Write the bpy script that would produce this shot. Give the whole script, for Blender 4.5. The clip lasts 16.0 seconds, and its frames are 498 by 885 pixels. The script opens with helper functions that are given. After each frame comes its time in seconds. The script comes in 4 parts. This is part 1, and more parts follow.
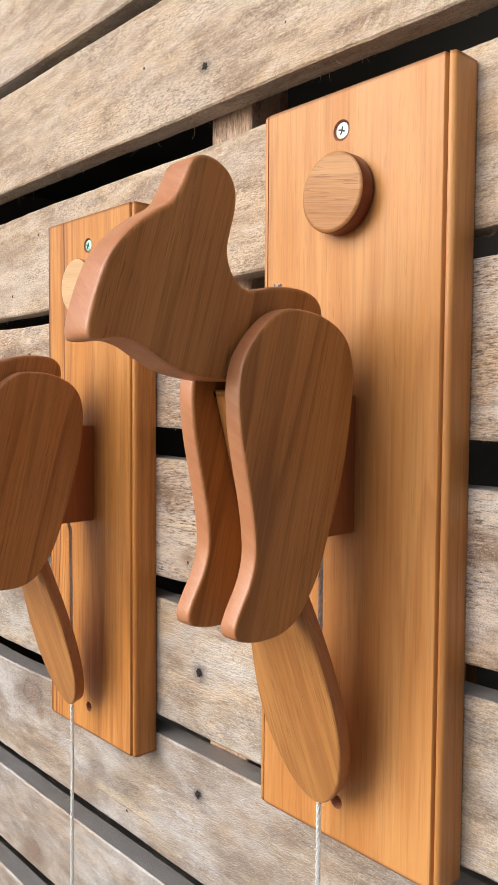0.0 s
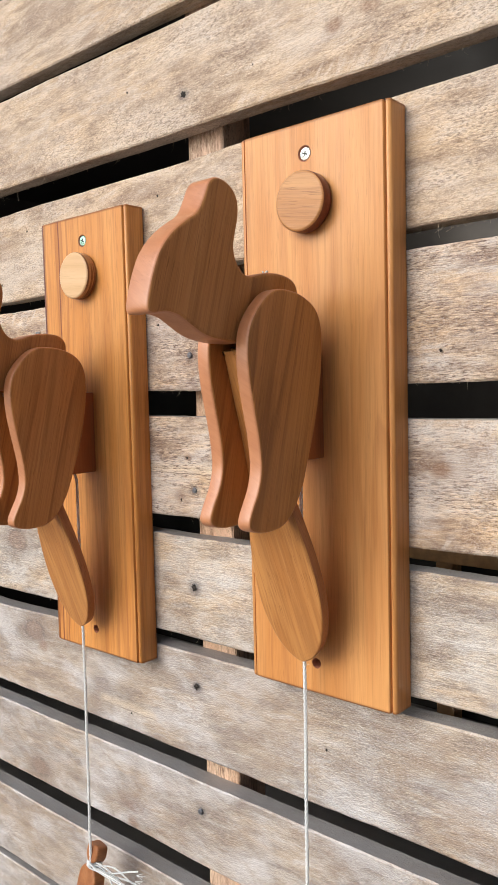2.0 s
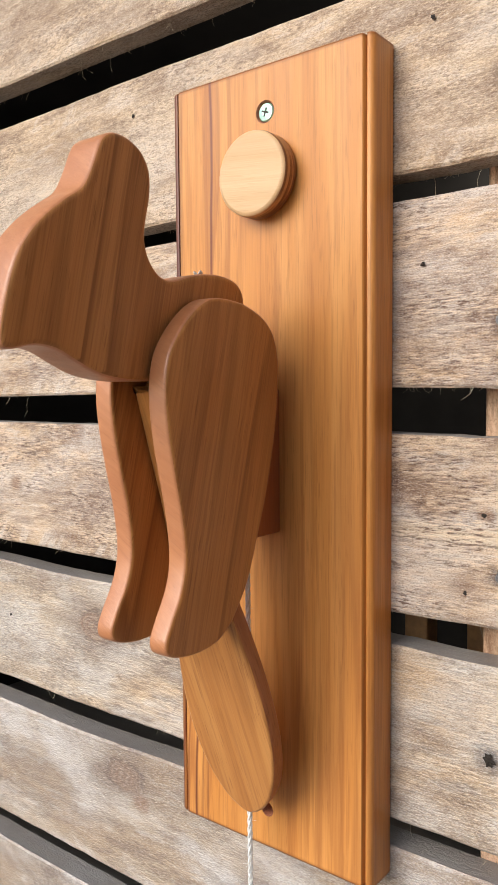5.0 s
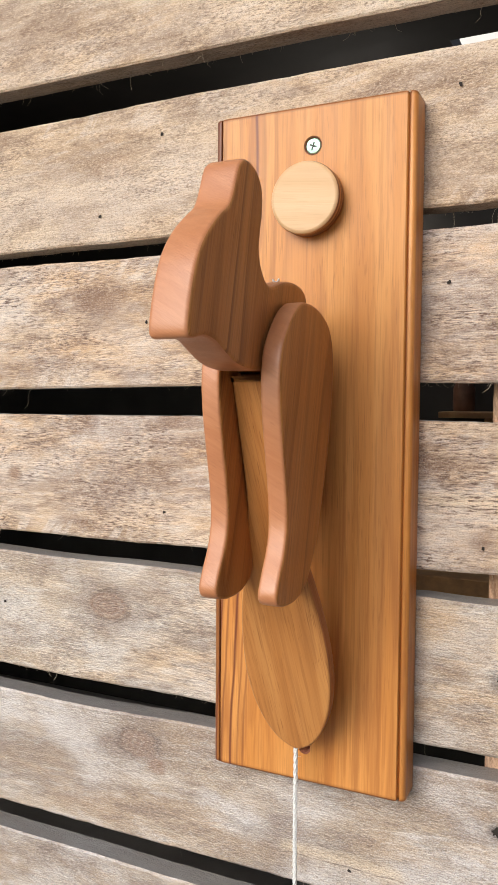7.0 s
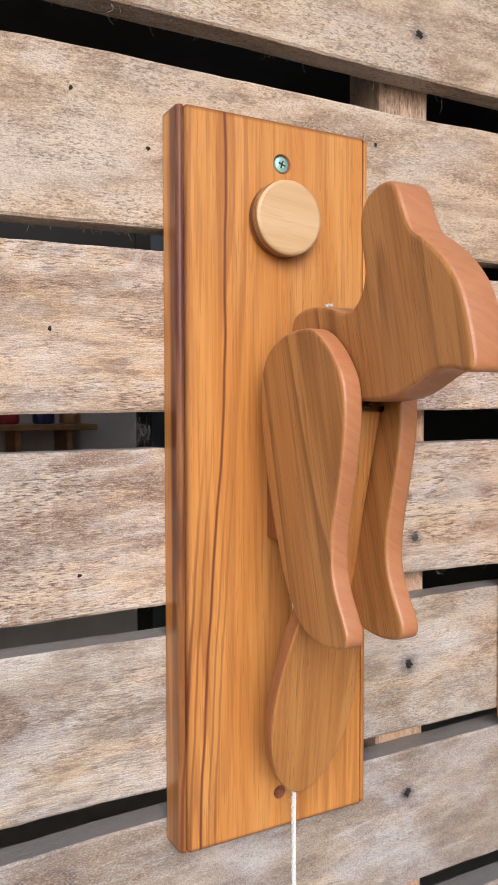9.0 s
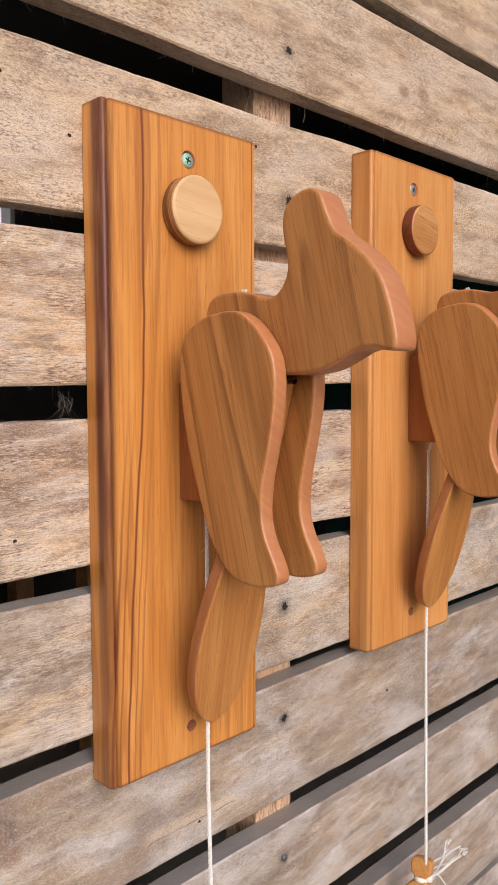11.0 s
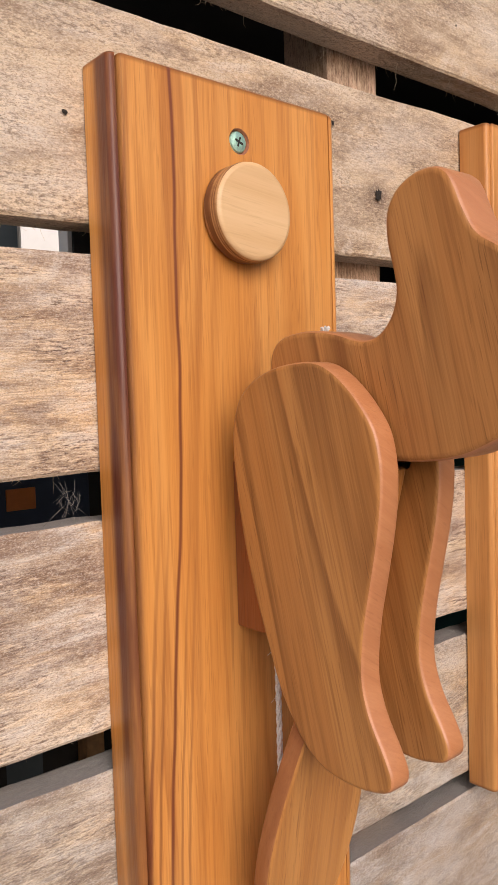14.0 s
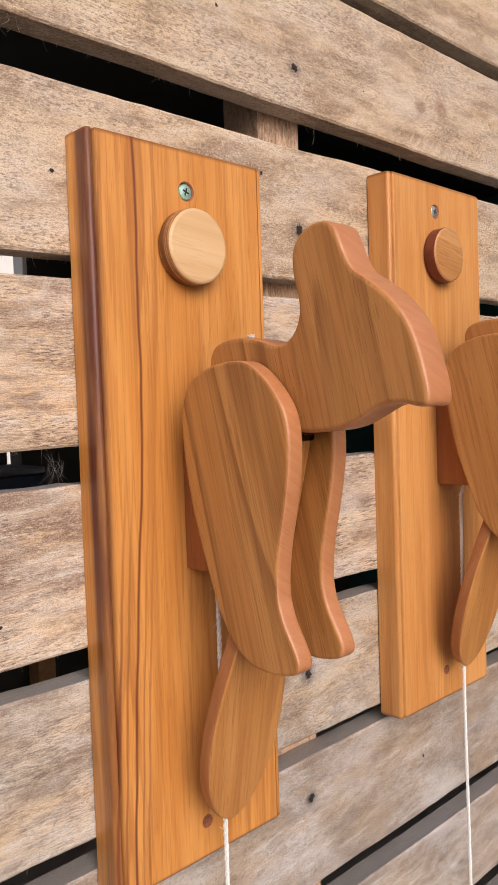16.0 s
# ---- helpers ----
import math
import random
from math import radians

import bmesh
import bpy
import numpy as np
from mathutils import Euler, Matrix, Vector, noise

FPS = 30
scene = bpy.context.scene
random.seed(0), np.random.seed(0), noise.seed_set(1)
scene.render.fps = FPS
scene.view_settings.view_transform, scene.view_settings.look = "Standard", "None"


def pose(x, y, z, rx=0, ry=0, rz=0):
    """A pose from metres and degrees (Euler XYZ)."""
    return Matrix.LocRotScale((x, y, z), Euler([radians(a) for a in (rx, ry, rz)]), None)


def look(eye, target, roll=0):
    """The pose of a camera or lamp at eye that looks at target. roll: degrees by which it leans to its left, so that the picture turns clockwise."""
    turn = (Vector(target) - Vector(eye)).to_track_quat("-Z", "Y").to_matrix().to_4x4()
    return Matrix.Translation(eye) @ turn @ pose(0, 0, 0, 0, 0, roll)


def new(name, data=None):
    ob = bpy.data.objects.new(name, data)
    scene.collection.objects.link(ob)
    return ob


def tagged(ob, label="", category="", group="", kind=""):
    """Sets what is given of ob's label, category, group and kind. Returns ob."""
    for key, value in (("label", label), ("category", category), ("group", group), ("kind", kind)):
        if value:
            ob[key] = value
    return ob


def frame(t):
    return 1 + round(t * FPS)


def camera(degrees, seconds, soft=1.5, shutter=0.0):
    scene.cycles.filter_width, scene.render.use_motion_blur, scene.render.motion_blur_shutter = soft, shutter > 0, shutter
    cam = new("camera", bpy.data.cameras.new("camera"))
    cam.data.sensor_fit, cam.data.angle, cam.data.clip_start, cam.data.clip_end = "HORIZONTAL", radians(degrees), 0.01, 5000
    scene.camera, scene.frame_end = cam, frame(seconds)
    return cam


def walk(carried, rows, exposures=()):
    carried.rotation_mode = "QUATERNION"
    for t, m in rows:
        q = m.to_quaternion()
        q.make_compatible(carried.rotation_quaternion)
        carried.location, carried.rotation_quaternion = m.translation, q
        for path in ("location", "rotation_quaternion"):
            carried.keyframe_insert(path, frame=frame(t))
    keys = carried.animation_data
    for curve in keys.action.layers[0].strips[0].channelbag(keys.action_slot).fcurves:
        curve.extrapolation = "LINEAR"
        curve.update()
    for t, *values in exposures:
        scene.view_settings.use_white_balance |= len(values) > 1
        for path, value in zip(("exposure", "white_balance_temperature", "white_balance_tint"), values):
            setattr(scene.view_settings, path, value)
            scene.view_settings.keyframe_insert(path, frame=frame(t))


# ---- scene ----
cam = camera(35.3, 16.0, soft=1.5, shutter=0.15)
METRES, EYE, TURN = 1.6, 1.5, 46.9
ROWS = [
    (0.0, 0.0, 0.0, 0.0, 0.02, -3.07, -0.37),
    (0.5, -0.005, -0.0316, -0.004, -1.72, -3.56, -0.47),
    (1.0, -0.0149, -0.0675, -0.0069, -3.41, -3.87, -0.4),
    (1.5, -0.0313, -0.0985, -0.0079, -5.15, -3.89, 0.5),
    (2.0, -0.0373, -0.0866, -0.0124, -6.27, -4.07, 1.4),
    (2.5, -0.0433, -0.0496, -0.0111, -6.65, -4.23, 1.42),
    (3.0, -0.0581, 0.0189, -0.0127, -6.76, -3.95, 0.71),
    (3.5, -0.0708, 0.0726, -0.0172, -6.38, -3.88, -0.32),
    (4.0, -0.0858, 0.0938, -0.0158, -6.03, -3.92, -0.42),
    (4.5, -0.1094, 0.1193, -0.0143, -7.26, -3.87, 0.37),
    (5.0, -0.1304, 0.1423, -0.0134, -8.75, -3.93, 0.46),
    (5.2, -0.1381, 0.1476, -0.0135, -9.16, -4.08, 0.5),
    (7.3, -0.241, 0.1398, -0.0235, -26.95, -2.95, -0.52),
    (7.5, -0.2534, 0.1592, -0.0281, -31.03, -2.71, -0.6),
    (8.0, -0.2912, 0.2185, -0.0191, -44.38, -1.94, -0.71),
    (8.5, -0.3249, 0.2821, -0.0187, -60.45, -1.63, -0.23),
    (9.0, -0.377, 0.3428, -0.0132, -75.25, -2.49, 0.07),
    (9.5, -0.3922, 0.3562, -0.0104, -82.03, -3.64, -0.48),
    (9.7, -0.3933, 0.3586, -0.012, -83.2, -3.61, -0.64),
    (11.8, -0.4159, 0.4184, -0.0155, -94.93, -4.45, 0.72),
    (12.0, -0.4035, 0.4152, -0.0075, -94.21, -4.27, 0.65),
    (12.5, -0.3739, 0.3991, -0.0019, -92.42, -3.27, 1.29),
    (13.0, -0.3524, 0.3972, -0.002, -90.71, -2.99, 1.65),
    (13.5, -0.3297, 0.3947, -0.004, -89.0, -3.4, 1.86),
    (14.0, -0.3155, 0.396, 0.005, -87.39, -3.37, 1.83),
    (14.5, -0.3161, 0.393, 0.0072, -87.28, -2.99, 1.76),
    (15.0, -0.3359, 0.3894, 0.0045, -88.53, -2.85, 1.83),
    (15.5, -0.3629, 0.39, 0.0022, -89.91, -2.69, 1.97),
    (16.0, -0.3819, 0.3906, -0.0016, -90.86, -2.77, 1.95),
]
walk(cam, [(t, pose(0.4, -0.3696, EYE, 0, 0, TURN) @ pose(METRES * x, METRES * y, METRES * z, 90 + pitch, roll, yaw))
           for t, x, y, z, yaw, pitch, roll in ROWS],
     exposures=[(0.0, -0.01, 6170, 10.0), (1.5, -0.01, 5970, 9.5), (2.5, -0.01, 5970, 9.5), (3.5, -0.01, 6220, 10.0), (5.0, -0.01, 6170, 10.0), (7.5, -0.18, 6170, 10.0),
                (8.0, -0.30, 5720, 9.5), (8.5, -0.28, 5620, 9.5), (9.0, -0.17, 5870, 13.0), (9.5, -0.27, 6320, 16.5), (12.0, -0.23, 6520, 18.0), (14.0, -0.24, 6570, 17.5),
                (16.0, -0.21, 6520, 17.5)])

# ---- light: bright open sky in front of a wall under an added overhang ----
world = bpy.data.worlds.new("world")
scene.world = world
world.use_nodes = True
wn = world.node_tree.nodes
sky = wn.new("ShaderNodeTexSky")
sky.sky_type, sky.sun_disc = "NISHITA", False
SUN_EL, SUN_AZ = 30.0, 250.0          # azimuth: degrees from +x, anticlockwise; the light comes from there
sky.sun_elevation, sky.sun_rotation = radians(SUN_EL), radians(90 - SUN_AZ)
sky.air_density, sky.dust_density = 1.0, 3.0
world.node_tree.links.new(sky.outputs[0], wn["Background"].inputs[0])
wn["Background"].inputs[1].default_value = 0.143
sun = new("sun", bpy.data.lights.new("sun", "SUN"))
sun.data.energy, sun.data.angle, sun.data.color = 2.5, radians(46), (1.0, 0.95, 0.89)
sun_from = Vector((math.cos(radians(SUN_AZ)) * math.cos(radians(SUN_EL)), math.sin(radians(SUN_AZ)) * math.cos(radians(SUN_EL)), math.sin(radians(SUN_EL))))
sun.matrix_world = look(sun_from * 10, (0, 0, 0))


# ---- materials ----
def shader(name):
    m = bpy.data.materials.new(name)
    m.use_nodes = True
    return m, m.node_tree.nodes, m.node_tree.links, m.node_tree.nodes["Principled BSDF"]


class Graph:
    """Short forms for the nodes that the materials share."""

    def __init__(self, name):
        self.m, self.n, self.l, self.out = shader(name)

    def put(self, socket, value):
        if isinstance(value, bpy.types.NodeSocket):
            self.l.new(value, socket)
        else:
            socket.default_value = value

    def coords(self, scale=(1, 1, 1), turn=(0, 0, 0), shift=None):
        """Object space, turned first and then stretched."""
        out = self.n.new("ShaderNodeTexCoord").outputs["Object"]
        if any(turn):
            spin = self.n.new("ShaderNodeMapping")
            spin.inputs["Rotation"].default_value = [radians(a) for a in turn]
            self.l.new(out, spin.inputs["Vector"])
            out = spin.outputs[0]
        mp = self.n.new("ShaderNodeMapping")
        mp.inputs["Scale"].default_value = scale
        self.l.new(out, mp.inputs["Vector"])
        if shift is not None:
            self.l.new(shift, mp.inputs["Location"])
        return mp.outputs[0]

    def random(self, span=40.0):
        o = self.n.new("ShaderNodeObjectInfo")
        v = self.n.new("ShaderNodeCombineXYZ")
        for i, k in enumerate((1.0, 0.37, 0.71)):
            self.l.new(self.math("MULTIPLY", o.outputs["Random"], span * k), v.inputs[i])
        return v.outputs[0]

    def chance(self):
        return self.n.new("ShaderNodeObjectInfo").outputs["Random"]

    def noise(self, vector, scale=1.0, detail=3.0, rough=0.55, warp=0.0):
        t = self.n.new("ShaderNodeTexNoise")
        self.l.new(vector, t.inputs["Vector"])
        t.inputs["Scale"].default_value, t.inputs["Detail"].default_value = scale, detail
        t.inputs["Roughness"].default_value, t.inputs["Distortion"].default_value = rough, warp
        return t.outputs["Fac"]

    def cells(self, vector, scale=1.0):
        t = self.n.new("ShaderNodeTexVoronoi")
        self.l.new(vector, t.inputs["Vector"])
        t.inputs["Scale"].default_value = scale
        return t.outputs["Distance"]

    def math(self, op, a, b=0.0, c=0.0):
        t = self.n.new("ShaderNodeMath")
        t.operation = op
        for s, v in zip(t.inputs, (a, b, c)):
            self.put(s, v)
        return t.outputs[0]

    def ramp(self, fac, low, high, to0=0.0, to1=1.0):
        t = self.n.new("ShaderNodeMapRange")
        t.interpolation_type = "SMOOTHSTEP"
        for s, v in zip(t.inputs, (fac, low, high, to0, to1)):
            self.put(s, v)
        return t.outputs[0]

    def mix(self, fac, a, b, blend="MIX"):
        t = self.n.new("ShaderNodeMix")
        t.data_type, t.blend_type = "RGBA", blend
        self.put(t.inputs[0], fac)
        for s, v in ((t.inputs[6], a), (t.inputs[7], b)):
            self.put(s, (*v, 1) if isinstance(v, tuple) and len(v) == 3 else v)
        return t.outputs[2]

    def axis(self, vector, i):
        t = self.n.new("ShaderNodeSeparateXYZ")
        self.l.new(vector, t.inputs[0])
        return t.outputs[i]

    def bump(self, height, strength, distance):
        t = self.n.new("ShaderNodeBump")
        t.inputs["Strength"].default_value, t.inputs["Distance"].default_value = strength, distance
        self.l.new(height, t.inputs["Height"])
        self.l.new(t.outputs[0], self.out.inputs["Normal"])

    def finish(self, colour, rough, metal=0.0, spec=0.5):
        self.put(self.out.inputs["Base Color"], (*colour, 1) if isinstance(colour, tuple) and len(colour) == 3 else colour)
        self.put(self.out.inputs["Roughness"], rough)
        self.out.inputs["Metallic"].default_value = metal
        self.out.inputs["Specular IOR Level"].default_value = spec
        return self.m


def oiled_wood(name, light, mid, dark, turn=(0, 0, 0), band=70.0, contrast=0.6, edge=None, line=None, rough=0.36, stripes=1.0, gloss=0.30, pore=0.62, ends=None, hair=0.13):
    """Planed and oiled timber: growth bands and pores run along local z."""
    g = Graph(name)
    shift = g.random(7.0)
    flow = g.coords((1, 1, 0.07), turn, shift)
    wide = g.noise(flow, band, 2.0, 0.5, 0.35)
    fine = g.noise(g.coords((1, 1, 0.030), turn, shift), band * 6.0, 3.0, 0.65)
    pores = g.noise(g.coords((1, 1, 0.050), turn, shift), 1300.0, 1.0, 0.5)
    patch = g.noise(g.coords((1, 1, 0.3), turn, shift), 55.0, 2.0)
    cloud = g.noise(g.coords((1, 1, 0.5), turn, shift), 9.0, 2.0)
    col = g.mix(g.ramp(wide, 0.36, 0.64), mid, light)
    col = g.mix(g.math("MULTIPLY", g.ramp(fine, 0.48, 0.64), contrast * 0.70), col, tuple(0.75 * a + 0.25 * b for a, b in zip(dark, mid)))
    # late-wood stripes: sharp on one side, fading on the other
    saw = g.math("FRACT", g.math("MULTIPLY", g.noise(flow, band * 0.42, 1.5, 0.4, 0.25), 7.0))
    stripe = g.math("MULTIPLY", g.ramp(saw, 0.35, 0.88), g.ramp(saw, 0.88, 0.99, 1.0, 0.0))
    fade = g.ramp(g.noise(g.coords((1, 1, 0.12), turn, shift), 26.0, 2.0), 0.36, 0.64, 0.15, 1.0)
    col = g.mix(g.math("MULTIPLY", g.math("MULTIPLY", stripe, fade), contrast * 0.80 * stripes), col, dark)
    col = g.mix(g.math("MULTIPLY", g.math("MULTIPLY", g.ramp(pores, 0.59, 0.70), g.ramp(patch, 0.35, 0.65)), pore), col, tuple(c * 0.75 for c in dark))
    hairs = g.noise(g.coords((1, 1, 0.014), turn, shift), 1500.0, 2.0, 0.6)
    col = g.mix(g.ramp(hairs, 0.50, 0.66, 0.0, hair), col, dark)
    col = g.mix(g.ramp(hairs, 0.48, 0.34, 0.0, hair * 0.8), col, tuple(min(0.8, c * 1.25) for c in light))
    col = g.mix(g.ramp(cloud, 0.25, 0.8, 0.0, 0.30), col, light)
    local = g.coords()
    if edge:
        low, high, tint = edge
        wob = g.math("MULTIPLY", g.math("SUBTRACT", g.noise(g.coords((1, 1, 0.3)), 14.0), 0.5), 0.005)
        x = g.math("ADD", g.axis(local, 0), wob)
        depth = g.math("MULTIPLY", g.ramp(x, high - 0.002, high + 0.004, 1.0, 0.0), g.ramp(g.axis(local, 2), -0.20, 0.02, 0.45, 0.93))
        depth = g.math("MULTIPLY", depth, g.ramp(g.axis(local, 1), -0.0065, -0.0125))
        depth = g.math("MULTIPLY", depth, g.ramp(g.noise(flow, 160.0, 3.0), 0.25, 0.6, 0.7, 1.0))
        col = g.mix(depth, col, tint)
    if ends:
        rim = g.ramp(g.math("ABSOLUTE", g.axis(local, 2)), ends - 0.0032, ends - 0.0008, 0.0, 0.72)
        col = g.mix(rim, col, tuple(c * 0.75 for c in dark))
    if line:
        at, lean, tint = line
        z = g.axis(local, 2)
        wob = g.math("MULTIPLY", g.math("SUBTRACT", g.noise(g.coords((0.1, 0.1, 1)), 8.0, 2.0), 0.5), 0.0065)
        lean_x = g.math("MULTIPLY", g.ramp(z, 0.1, -0.22, 0.0, 1.0), lean)
        d = g.math("SUBTRACT", g.math("ADD", g.axis(local, 0), g.math("ADD", wob, lean_x)), at)
        for off, wide_mm, power in ((0.0, 0.0015, 0.88), (-0.0065, 0.0012, 0.55), (-0.0115, 0.0016, 0.75), (0.0052, 0.0010, 0.50), (0.0094, 0.0011, 0.45)):
            gate = g.ramp(z, 0.06, -0.12, 0.15, 1.0) if off else 1.0
            col = g.mix(g.math("MULTIPLY", g.ramp(g.math("ABSOLUTE", g.math("SUBTRACT", d, off)), 0.0002, wide_mm, power, 0.0), gate), col, tint)
    g.bump(g.math("ADD", g.math("MULTIPLY", pores, 0.7), fine), 0.20, 0.0006)
    return g.finish(col, g.ramp(g.noise(flow, 40.0), 0.3, 0.7, rough - 0.05, rough + 0.08), spec=gloss)


def rough_slat(name, tan, warm, grey, dark, pale, stain, bleach, aspect=0.16, dashes=0.6, fuzz=0.35, rough=0.62, gloss=0.42, spots=(), chatter=0.0, blotch=0.0):
    """Sawn, weathered pallet timber: the grain runs along local x; clouds of three tones, torn dashes, stains and knots."""
    g = Graph(name)
    shift = g.random(30.0)
    deep_brown = tuple(c * 0.7 for c in dark)

    def cloud(stretch, scale, span, detail=3.0, turn=0.0):
        return g.noise(g.coords((stretch, 1, 1), (0, turn, 0), g.random(span)), scale, detail + 4.0, 0.68, 0.15)

    dash = g.noise(g.coords((aspect, 1, 1), (0, 1.5, 0), shift), 980.0, 3.0, 0.62)
    dash2 = g.noise(g.coords((aspect * 0.6, 1, 1), (0, -1.5, 0), shift), 430.0, 3.0, 0.6)
    where = cloud(0.35, 34.0, 21.0)
    ply = g.noise(g.coords((0.05, 1, 1), (0, 1.0, 0), shift), 75.0, 3.0, 0.6, 0.4)
    grain = g.noise(g.coords((0.55, 1, 1), (0, 8, 0), shift), 760.0, 3.0, 0.75)
    col = g.mix(g.ramp(cloud(0.22, 20.0, 55.0), 0.40, 0.60), tan, warm)
    col = g.mix(g.math("MULTIPLY", g.ramp(cloud(0.30, 23.0, 33.0, 4.0), 0.46, 0.58), 0.90), col, grey)
    mottle = cloud(0.22, 115.0, 13.0, 4.0, 4.0)
    col = g.mix(g.math("MULTIPLY", g.ramp(mottle, 0.49, 0.62), 0.74), col, dark)
    col = g.mix(g.math("MULTIPLY", g.ramp(mottle, 0.48, 0.36), 0.56), col, pale)
    col = g.mix(g.math("MULTIPLY", g.ramp(ply, 0.50, 0.68), 0.40), col, dark)
    col = g.mix(g.math("MULTIPLY", g.ramp(ply, 0.50, 0.34), 0.30), col, tuple(min(0.8, c * 1.18) for c in tan))
    col = g.mix(g.math("MULTIPLY", g.ramp(cloud(0.30, 24.0, 77.0, 5.0, 4.0), 0.48, 0.66), stain), col, dark)
    col = g.mix(g.math("MULTIPLY", g.ramp(cloud(0.40, 22.0, 91.0, 5.0, 4.0), 0.46, 0.68), bleach), col, pale)
    if blotch:     # brown water stains and chalky bleached patches
        col = g.mix(g.math("MULTIPLY", g.ramp(cloud(0.50, 26.0, 61.0, 3.0, 12.0), 0.46, 0.66), blotch), col, (0.32, 0.222, 0.135))
        col = g.mix(g.math("MULTIPLY", g.ramp(cloud(0.50, 24.0, 29.0, 3.0, -12.0), 0.45, 0.68), blotch), col, pale)
        col = g.mix(g.math("MULTIPLY", g.ramp(cloud(0.60, 55.0, 17.0, 3.0, 20.0), 0.54, 0.70), blotch * 0.6), col, dark)
    knots = g.cells(g.coords((0.50, 1, 1), (0, 0, 0), shift), 6.0)
    ring = g.math("SINE", g.math("MULTIPLY", knots, 260.0))
    knot = g.ramp(g.math("ADD", knots, g.math("MULTIPLY", where, 0.06)), 0.06, 0.125, 1.0, 0.0)
    col = g.mix(g.math("MULTIPLY", knot, g.ramp(ring, -1.0, 1.0, 0.25, 0.65)), col, (dark[0] * 1.1, dark[1] * 0.72, dark[2] * 0.55))
    local = g.coords()
    for sx, sz, size, kind in spots:
        if kind == "crack":
            wave = g.math("MULTIPLY", g.math("SUBTRACT", g.noise(g.coords((1, 0.1, 0.1)), 38.0, 4.0, 0.6), 0.5), 0.006)
            off = g.math("SUBTRACT", g.math("ADD", g.axis(local, 2), wave), sz)
            reach = g.ramp(g.math("ABSOLUTE", g.math("SUBTRACT", g.axis(local, 0), sx)), size * 0.7, size, 1.0, 0.0)
            col = g.mix(g.math("MULTIPLY", g.ramp(g.math("ABSOLUTE", g.math("SUBTRACT", off, 0.004)), 0.0, 0.008, 0.55, 0.0), reach), col, (0.74, 0.60, 0.40))
            gap = g.math("MULTIPLY", g.ramp(g.math("ABSOLUTE", off), 0.0001, 0.0007, 0.9, 0.0), reach)
            col = g.mix(g.math("MULTIPLY", gap, g.ramp(mottle, 0.38, 0.55, 0.35, 1.0)), col, (0.09, 0.05, 0.03))
            continue
        dx = g.math("MULTIPLY", g.math("SUBTRACT", g.axis(local, 0), sx), 0.62 if kind == "knot" else 0.85)
        dz = g.math("SUBTRACT", g.axis(local, 2), sz)
        away = g.math("SQRT", g.math("ADD", g.math("MULTIPLY", dx, dx), g.math("MULTIPLY", dz, dz)))
        away = g.math("ADD", away, g.math("MULTIPLY", g.math("SUBTRACT", mottle, 0.5), size * 0.9))
        if kind == "knot":
            rings = g.ramp(g.math("SINE", g.math("MULTIPLY", away, 1500.0)), -1.0, 1.0, 0.55, 0.95)
            col = g.mix(g.ramp(away, size * 0.8, size * 2.6, 0.60, 0.0), col, dark)
            col = g.mix(g.math("MULTIPLY", g.ramp(away, size * 0.75, size * 1.1, 1.0, 0.0), rings), col, (0.215, 0.125, 0.078))
            lump = g.ramp(g.noise(g.coords(), 55.0, 2.0), 0.42, 0.56, 0.15, 0.9)
            col = g.mix(g.math("MULTIPLY", g.ramp(g.math("ABSOLUTE", g.math("SUBTRACT", away, size)), 0.0, size * 0.28, 1.0, 0.0), lump), col, deep_brown)
        elif kind == "haze":
            col = g.mix(g.ramp(away, size * 0.1, size, 0.62, 0.0), col, dark)
        elif kind == "iron":
            col = g.mix(g.ramp(away, size * 0.25, size, 0.78, 0.0), col, (0.055, 0.055, 0.065))
        else:
            col = g.mix(g.ramp(away, size * 0.3, size, 0.75, 0.0), col, (0.24, 0.125, 0.065))
    if chatter:     # short slanting saw marks along the edges, in patches
        teeth = g.noise(g.coords((1, 1, 0.16), (0, -32, 0), shift), 120.0, 3.0, 0.6, 0.3)
        rims = g.ramp(g.math("ABSOLUTE", g.axis(g.coords(), 2)), 0.026, 0.042)
        col = g.mix(g.math("MULTIPLY", g.math("MULTIPLY", g.ramp(teeth, 0.50, 0.64), g.math("MULTIPLY", g.ramp(cloud(0.5, 12.0, 47.0, 0.0), 0.46, 0.60), rims)), chatter), col, pale)
    some = g.ramp(where, 0.40, 0.60, 0.12, 1.0)
    deep = tuple(c * 0.62 for c in dark)
    col = g.mix(g.math("MULTIPLY", g.math("MULTIPLY", g.ramp(dash, 0.51, 0.63), some), min(1.0, dashes * 1.35)), col, deep)
    col = g.mix(g.math("MULTIPLY", g.math("MULTIPLY", g.ramp(dash, 0.48, 0.35), some), dashes * 0.85), col, tuple(min(0.82, c * 1.30) for c in tan))
    col = g.mix(g.math("MULTIPLY", g.math("MULTIPLY", g.ramp(dash2, 0.53, 0.68), some), dashes * 0.75), col, dark)
    col = g.mix(g.math("MULTIPLY", g.ramp(grain, 0.52, 0.74), fuzz), col, dark)
    col = g.mix(g.math("MULTIPLY", g.ramp(grain, 0.50, 0.30), fuzz), col, tuple(min(0.80, c * 1.22) for c in tan))
    fleck = g.noise(g.coords((0.5, 1, 1), (0, 5, 0), shift), 1900.0, 2.0, 0.6)
    col = g.mix(g.math("MULTIPLY", g.ramp(fleck, 0.53, 0.66), 0.52), col, dark)
